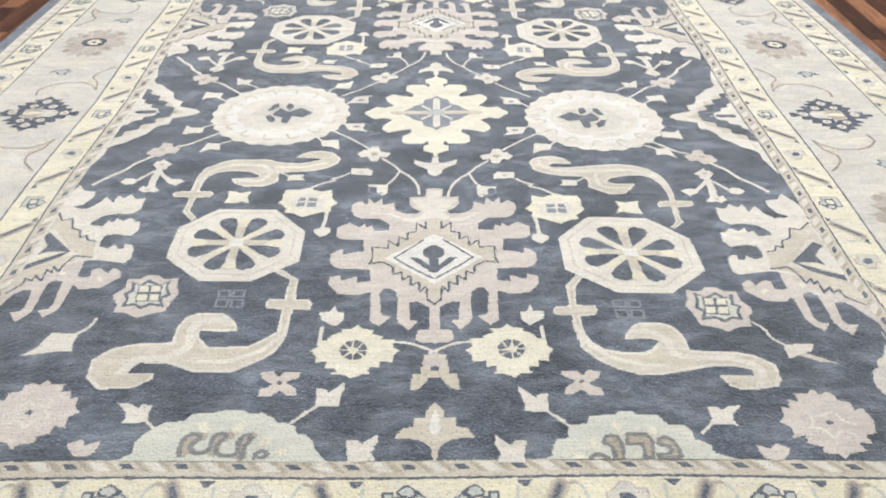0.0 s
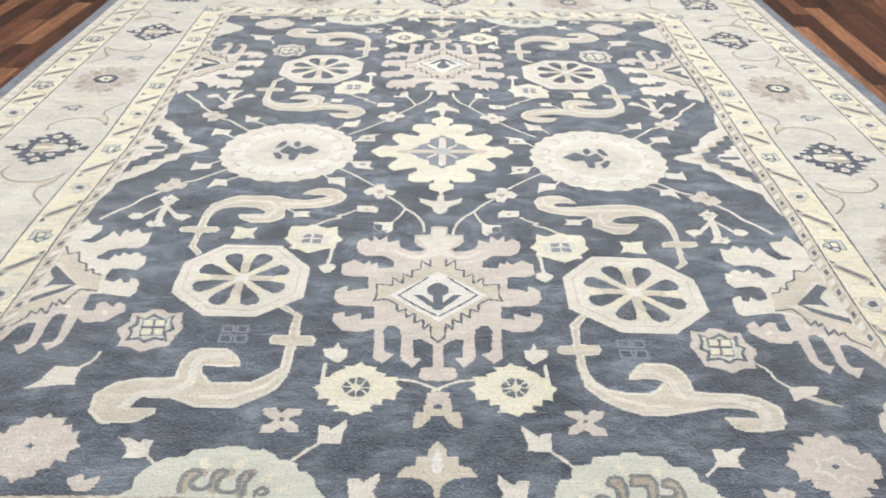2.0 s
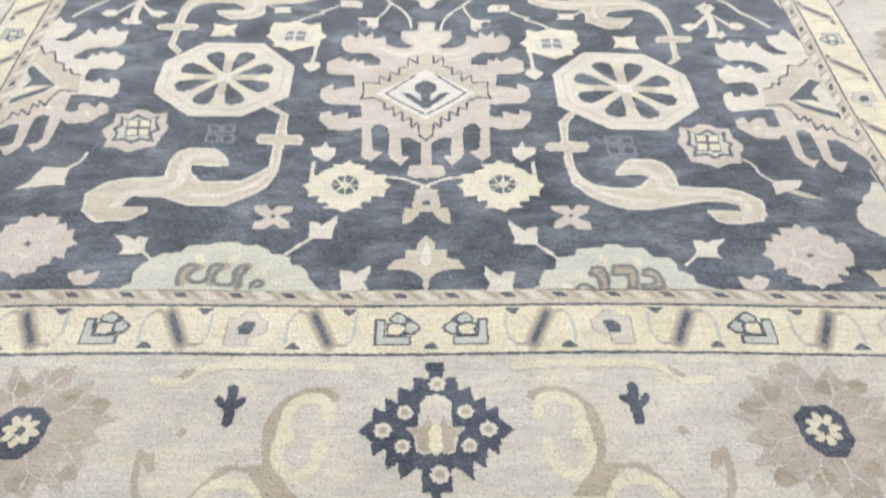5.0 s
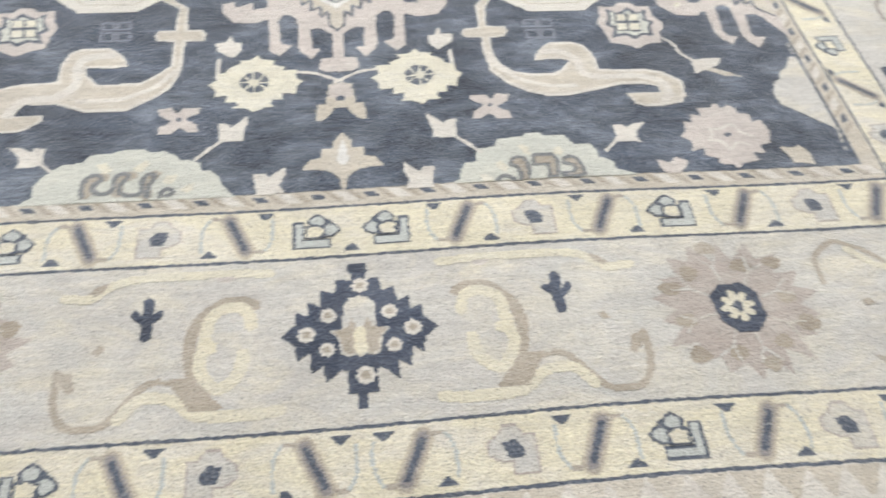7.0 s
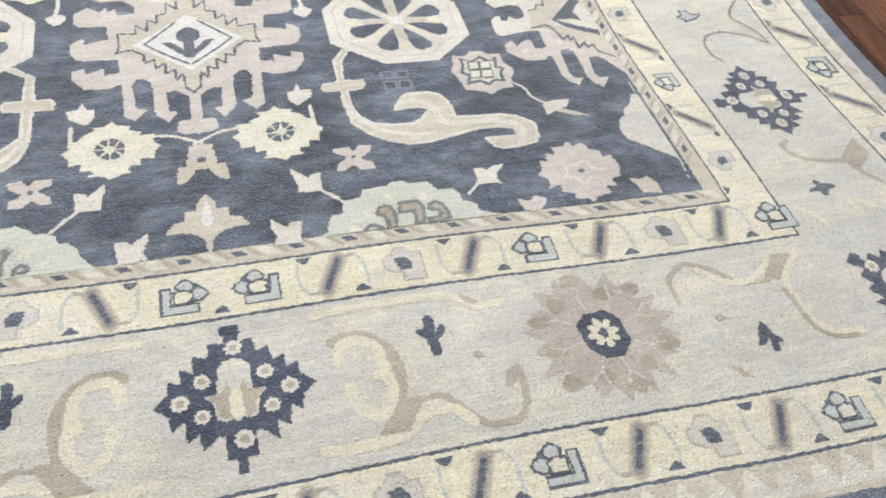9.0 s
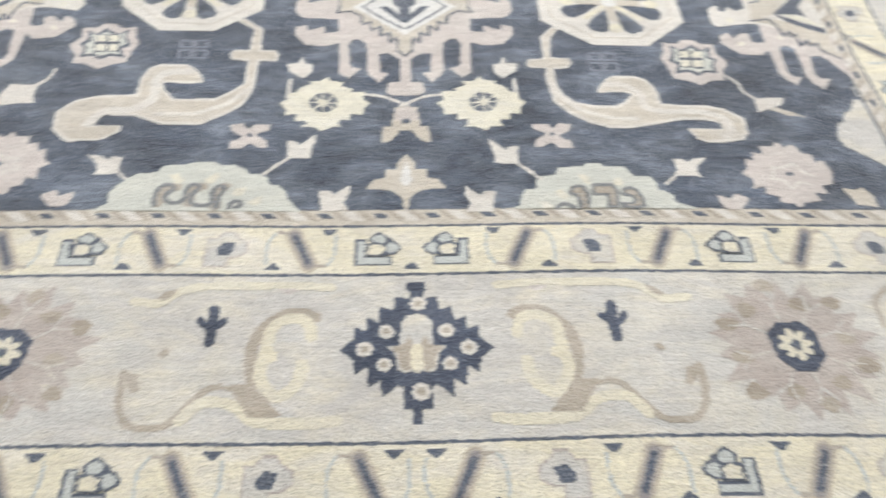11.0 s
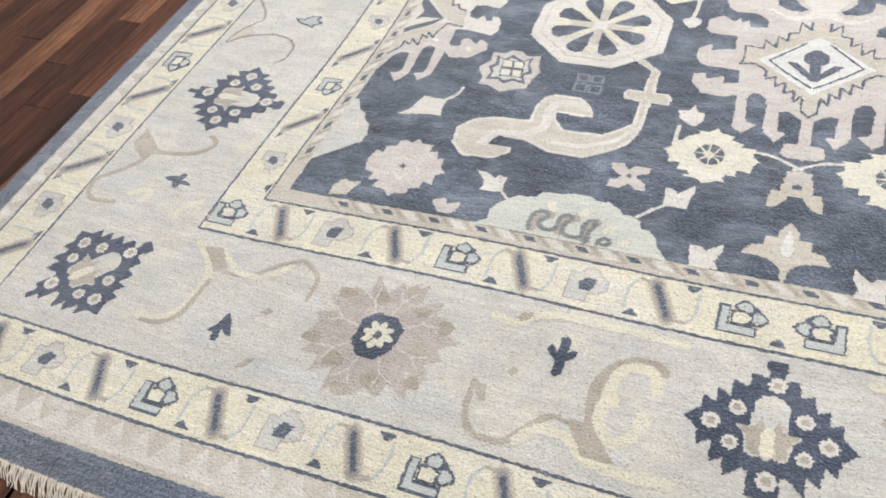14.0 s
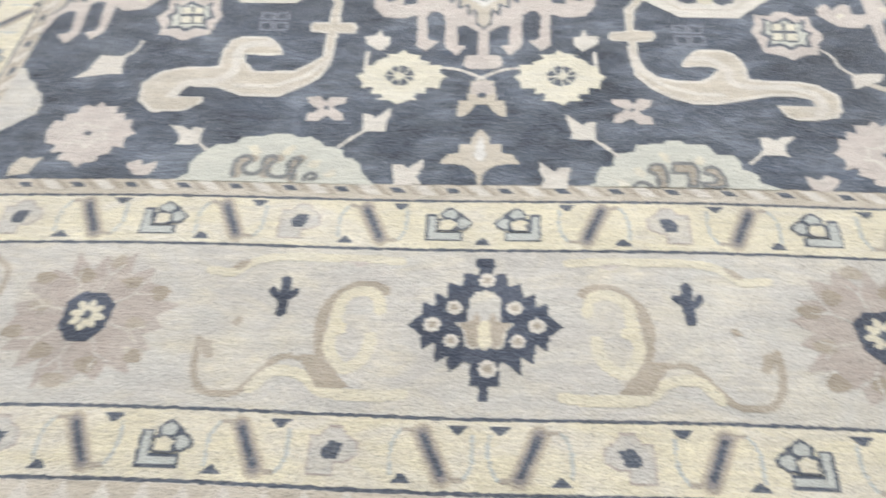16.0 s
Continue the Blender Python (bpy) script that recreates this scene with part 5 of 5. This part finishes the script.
# hexagon flowers of the main border
def hexagon_petals(u, v, turn):
    at = Place(u, v, 1 if u >= 0 else -1, 1, turn)
    z = BAND_TOP["main"]
    pts = []
    for i in range(36):
        a = 2 * math.pi * i / 36
        r = (0.160 + random.uniform(-0.016, 0.016)) if i % 2 else 0.122 + random.uniform(-0.012, 0.01)
        pts.append((r * math.cos(a) * 0.98, r * math.sin(a) * 0.9))
    base = part("petal_ring", pile([at(q) for q in pts], z + LIFT), ROSE, rug, "faded dusty-rose petals round a hexagon")
    for i in range(12):
        a = 2 * math.pi * (i + 0.4) / 12 + random.uniform(-0.08, 0.08)
        r = (0.128 if i % 2 else 0.098) + random.uniform(-0.008, 0.008)
        ru, rv = random.uniform(0.015, 0.023), random.uniform(0.013, 0.018)
        part("petal_shade", pile([at(q) for q in blob(r * math.cos(a), r * math.sin(a), ru, rv, 12, 0.10, 3, a)], z + 2 * LIFT), DUN if i % 3 else TAN, base)
    for i in range(8):
        a = 2 * math.pi * i / 8 + 0.3 + random.uniform(-0.1, 0.1)
        fork = [(0.088 * math.cos(a), 0.088 * math.sin(a)), (0.118 * math.cos(a + 0.14), 0.118 * math.sin(a + 0.14))]
        part("petal_vein", ribbon([at((0.05 * math.cos(a), 0.05 * math.sin(a))), *[at(q) for q in fork]], 0.003, z + 3 * LIFT), CREAM, base)
        part("petal_vein", ribbon([at(fork[0]), at((0.115 * math.cos(a - 0.16), 0.115 * math.sin(a - 0.16)))], 0.003, z + 3 * LIFT), CREAM, base)
    for i in range(8):
        a = 2 * math.pi * i / 8 + 0.2
        r = 0.021 + random.uniform(-0.002, 0.002)
        part("eye_petal", pile([at((r * math.cos(a) + 0.0125 * math.cos(b) * math.cos(a) - 0.0078 * math.sin(b) * math.sin(a), r * math.sin(a) + 0.0125 * math.cos(b) * math.sin(a) + 0.0078 * math.sin(b) * math.cos(a))) for b in (2 * math.pi * k / 10 for k in range(10))], z + (5 + i % 2) * LIFT), STRAW, base)
    part("flower_centre", pile([at(q) for q in blob(0, 0, 0.008, 0.008, 8)], z + 7 * LIFT), LINE, base)


for u, v, t in HEXAGONS:
    hexagon_petals(u, v, t)


# stripe motifs; x runs along the stripe, y from the outer edge inwards
def trefoil(at, on, k):
    z = BAND_TOP[on]
    body = [(-30, -37), (33, -37), (33, 21), (14, 21), (13, -17), (-30, -17)]
    base = part("trefoil", pile([at((x * k, y * k)) for x, y in body], z + LIFT), LINE, rug, "pale steel trefoil outlined in grey-blue")
    part("trefoil_fill", pile([at((x * k, y * k)) for x, y in inset(body, 3.8)], z + 2 * LIFT), MIST, base)
    lobes = ((-8, 20, 16, 15, 0.10), (-29, 1, 17, 15, 0.10), (-22, 16, 10, 9, 0.0))
    for x, y, ru, rv, w in lobes:
        part("lobe", pile([at(q) for q in blob(x * k, y * k, ru * k, rv * k, 16, w, 4)], z + 3 * LIFT), LINE, base)
    for x, y, ru, rv, w in lobes[:2]:
        part("lobe_fill", pile([at(q) for q in blob(x * k, y * k, (ru - 4.2) * k, (rv - 4.2) * k, 12, w, 4)], z + 4 * LIFT), MIST, base)
    part("trefoil_eye", pile([at((x * k, y * k)) for x, y in ((-22, -16), (12, -17), (13, 10), (-6, 13), (-23, 6))], z + 5 * LIFT), LINE, base)
    part("eye_fill", pile([at((x * k, y * k)) for x, y in ((-17, -12.5), (8, -13.5), (9, 6), (-6, 9), (-18, 3))], z + 6 * LIFT), YELLOW, base)


def shield(at, on, k):
    z = BAND_TOP[on]
    out = [(-4, -38), (36, -38), (36, 24), (20, 24), (10, 38), (-10, 38), (-20, 24), (-36, 14), (-36, -8), (-18, -18), (-4, -20)]
    base = part("shield", pile([at((x * k, y * k)) for x, y in out], z + LIFT), ROSE, rug, "faint rose shield with a dark spot")
    part("shield_fill", pile([at((x * k, y * k)) for x, y in inset(out, 3.0)], z + 2 * LIFT), CREAM, base)
    part("spot", pile([at((x * k, y * k)) for x, y in ((-15, 12), (6, 14), (17, 0), (14, -14), (-6, -13))], z + 3 * LIFT), LINE, base)


def slash(at, on, k, lean):
    z = BAND_TOP[on]
    run = [(-15 * lean, -34), (-8 * lean, -16), (0, 0), (8 * lean, 16), (14 * lean, 32)]
    base = part("slash", ribbon([at((x * k, y * k)) for x, y in run], 32 * k, z + LIFT), SLASH3, rug, "blurred grey-blue slash with a tan halo")
    part("slash_halo", ribbon([at((x * k, y * k)) for x, y in run], 24 * k, z + 2 * LIFT), SLASH2, base)
    part("slash_halo", ribbon([at((x * k, y * k)) for x, y in run], 16 * k, z + 3 * LIFT), SLASH1, base)
    part("slash_core", ribbon([at((x * k * 0.86, y * k * 0.86)) for x, y in run], 9 * k, z + 4 * LIFT), LINE, base)
    part("slash_hook", ribbon([at((x * k, y * k)) for x, y in ((10 * lean, 30), (10 * lean + 12, 37), (10 * lean + 30, 37))], 7 * k, z + 2 * LIFT), SLASH2, base)
    part("slash_hook", ribbon([at((x * k, y * k)) for x, y in ((-11 * lean, -31), (-11 * lean - 12, -37), (-11 * lean - 30, -37))], 7 * k, z + 2 * LIFT), SLASH2, base)
    part("frond", ribbon([at((x * k, y * k)) for x, y in ((44, 37), (56, 24), (60, 0), (58, -30))], 5 * k, z + LIFT), MIST, base)
    part("frond", ribbon([at((x * k, y * k)) for x, y in ((-44, -37), (-56, -24), (-60, 0), (-58, 30))], 5 * k, z + LIFT), MIST, base)


def notch(at, on, k, up):
    z = BAND_TOP[on]
    s = 1 if up else -1
    e = random.uniform(-2, 2)
    part("notch", pile([at((x * k, (y + 44 * -s) * k)) for x, y in ((-15 + e, 0), (15, 0), (11, 4 * s), (3 + e, 14 * s), (-3, 13 * s), (-12, 4 * s))], z + LIFT), LINE, rug, "small grey-blue triangle")


def stripe(on, along, centre, width, spots, flip, back):
    """One run of a stripe: spots are (kind, place along it); the far half is mirrored."""
    k = width / 100
    for kind, s in spots:
        for side in ((1, -1) if s else (1,)):
            j = random.uniform(-0.003, 0.003)
            if along == "u":
                at = Place(side * s + j + 0.012, centre, side, -1 if back else 1)
            else:
                at = Place(centre, side * s + j, 1 if flip else -1, 1, 90 if flip else -90)
            if kind == "T":
                trefoil(at, on, k)
            elif kind == "S":
                shield(at, on, k)
            elif kind == "/":
                slash(at, on, k, 1.0 if along == "u" else 2.2 if on == "inner" else 1.75)
            else:
                notch(at, on, k, kind == "^")


def spots_for(first, step, kinds, last, lead):
    out = list(lead)
    for i, c in enumerate(kinds):
        s = first + i * step
        out.append((c, s))
        if i < len(kinds) - 1 or last:
            out += [("v", s + 0.32 * step), ("/", s + 0.50 * step), ("^", s + 0.69 * step)]
    return out


INNER_U = spots_for(0.072, 0.280, "TSTST", False, [("^", 0.0)])
INNER_V = spots_for(0.0, 0.2945, "TSTSTS", False, []) + [("v", 1.56)]
OUTER_U = spots_for(0.237, 0.280, "STSTS", True, [("v", 0.036), ("/", 0.080), ("^", 0.127)])
OUTER_V = spots_for(0.0, 0.292, "TSTSTSS", True, [])
for s in (-1, 1):
    stripe("inner", "u", s * 1.652, 0.112, INNER_U, False, s > 0)
    stripe("inner", "v", s * 1.163, 0.090, INNER_V, s > 0, False)
    stripe("outer", "u", s * 2.118, 0.112, OUTER_U, False, s > 0)
    stripe("outer", "v", s * 1.650, 0.114, OUTER_V, s > 0, False)


# barber-pole guard: slanting bars with small blue lozenges
def barber(along, centre, half, period, back):
    n = int(half / period)
    for i in range(-n, n + 1):
        s = (i + 0.5) * period + random.uniform(-0.003, 0.003)
        for kind, off in (("lozenge", 0.0), ("bar", 0.5), ("edge", 0.27), ("edge", -0.27)):
            q = s + off * period
            w, h, lean = {"lozenge": (0.011, 0.0065, -0.012), "bar": (0.013, 0.012, -0.026), "edge": (0.006, 0.0135, -0.028)}[kind]
            mat = {"lozenge": LINE, "bar": PALE, "edge": TAN}[kind]
            quad = [(-w - lean * 0.5, -h), (w - lean * 0.5, -h), (w + lean * 0.5, h), (-w + lean * 0.5, h)]
            if along == "u":
                at = Place(q, centre, 1, -1 if back else 1)
            else:
                at = Place(centre, q, 1, 1, 90 if back else -90)
            part("guard_" + kind, pile([at(p) for p in quad], BAND_TOP["barber"] + (2 * LIFT if kind == "lozenge" else LIFT)), mat, rug)


for s in (-1, 1):
    barber("u", s * 1.568, 1.02, 0.1085, s > 0)
    barber("v", s * 1.090, 1.50, 0.0980, s > 0)


# reciprocal triangles of the outer guard
def triangles(along, centre, half, period, deep, sign):
    n = int(half / period)
    for i in range(-n, n):
        s = (i + 0.5) * period + random.uniform(-0.003, 0.003)
        d = deep * random.uniform(0.85, 1.05)
        tri = [(s - 0.47 * period, 0.0), (s + 0.47 * period, 0.0), (s + 0.05 * period, d), (s - 0.05 * period, d)]
        pts = [(a, centre + sign * b) if along == "u" else (centre + sign * b, a) for a, b in tri]
        part("guard_triangle", pile(pts, BAND_TOP["triangle"] + 0.5 * LIFT), FAWN, rug)


for s in (-1, 1):
    triangles("u", s * 2.187, 1.70, 0.0645, 0.050, s)
    triangles("v", s * 1.7175, 2.17, 0.0645, 0.036, s)


# fringe of twisted cotton tassels at both ends
def fringe(v, sign):
    bm = bmesh.new()
    n = 1150
    for i in range(n):
        u = -HALF_W + 0.004 + i * (2 * HALF_W - 0.008) / (n - 1)
        lean = 0.014 + 0.005 * math.sin(u * 9.0) + random.gauss(0, 0.0045)
        length = random.uniform(0.030, 0.041)
        rings = []
        for j in range(6):
            f = j / 5
            w = 0.0019 * (1 - 0.35 * f) + (0.0014 if j == 1 and i % 3 == 0 else 0)
            bend = lean * f * f + 0.003 * math.sin(3 * f + i)
            x, y = cloth(u + bend, v + sign * length * f)
            z = FLOOR_Z + 0.006 * (1 - f) + 0.0022 + 0.0015 * math.sin(2.2 * f + i * 1.7)
            rings.append([bm.verts.new((x + w * math.cos(a), y, z + w * 0.7 * math.sin(a))) for a in (0, math.pi / 2, math.pi, 3 * math.pi / 2)])
        for a, b in zip(rings, rings[1:]):
            for e in range(4):
                bm.faces.new((a[e], a[(e + 1) % 4], b[(e + 1) % 4], b[e]))
        bm.faces.new(rings[0])
        bm.faces.new(rings[-1])
    tagged(part("fringe", bm, COTTON, rug, "cream cotton fringe of twisted tassels"), kind="stuff")
    part("fringe_binding", ribbon([(-HALF_W + 0.003, v), (0, v), (HALF_W - 0.003, v)], 0.008, -0.0050), COTTON, rug)


fringe(-HALF_L + 0.001, -1)
fringe(HALF_L - 0.001, 1)

# ---- floor strips ----
STRIP = 0.093
SKEW = math.tan(radians(-2.0))  # the strips run a little askew to the rug
floor_rng = random.Random(7)


def strip_mesh(width, length):
    bm = bmesh.new()
    b = 0.0012
    w, l = width / 2 - 0.0004, length - 0.0004
    low = [bm.verts.new(p) for p in ((-w, 0.0004, -0.004), (w, 0.0004, -0.004), (w, l, -0.004), (-w, l, -0.004))]
    mid = [bm.verts.new(p) for p in ((-w, 0.0004, -b), (w, 0.0004, -b), (w, l, -b), (-w, l, -b))]
    top = [bm.verts.new(p) for p in ((-w + b, b, 0), (w - b, b, 0), (w - b, l - b, 0), (-w + b, l - b, 0))]
    bm.faces.new(top)
    for a, c in ((low, mid), (mid, top)):
        for i in range(4):
            bm.faces.new((a[i], a[(i + 1) % 4], c[(i + 1) % 4], c[i]))
    me = bpy.data.meshes.new("floor_strip")
    bm.to_mesh(me)
    bm.free()
    me.materials.append(WOOD)
    return me


LENGTHS = [0.42, 0.55, 0.70, 0.86, 1.05]
STRIPS = [strip_mesh(STRIP, n) for n in LENGTHS]
rest = bmesh.new()
for col in range(-41, 42):
    x = col * STRIP + 0.02
    y = Y0 + floor_rng.uniform(0, 0.5)
    while y < Y1 - 1.1:
        k = floor_rng.randrange(len(LENGTHS))
        n = LENGTHS[k]
        under = abs(x - CX) < HALF_W - 0.12 and CY - HALF_L + 0.02 < y and y + n < CY + HALF_L
        if not under:
            if 1.6 < abs(x) < 2.9 and -0.7 < y < 4.4:
                ob = new("floor_strip", STRIPS[k])
                ob.location = (x - SKEW * (y - CY), y, FLOOR_Z)
                ob.rotation_euler = (0, 0, radians(-2.0))
                ob.parent = floor
            else:
                sx = x - SKEW * (y + n / 2 - CY)
                box(rest, sx - STRIP / 2 + 0.0015, y + 0.0006, FLOOR_Z - 0.003, sx + STRIP / 2 - 0.0015, y + n - 0.0006, FLOOR_Z)
        y += n
tagged(link("floor_strips", rest, WOOD, floor), kind="stuff")
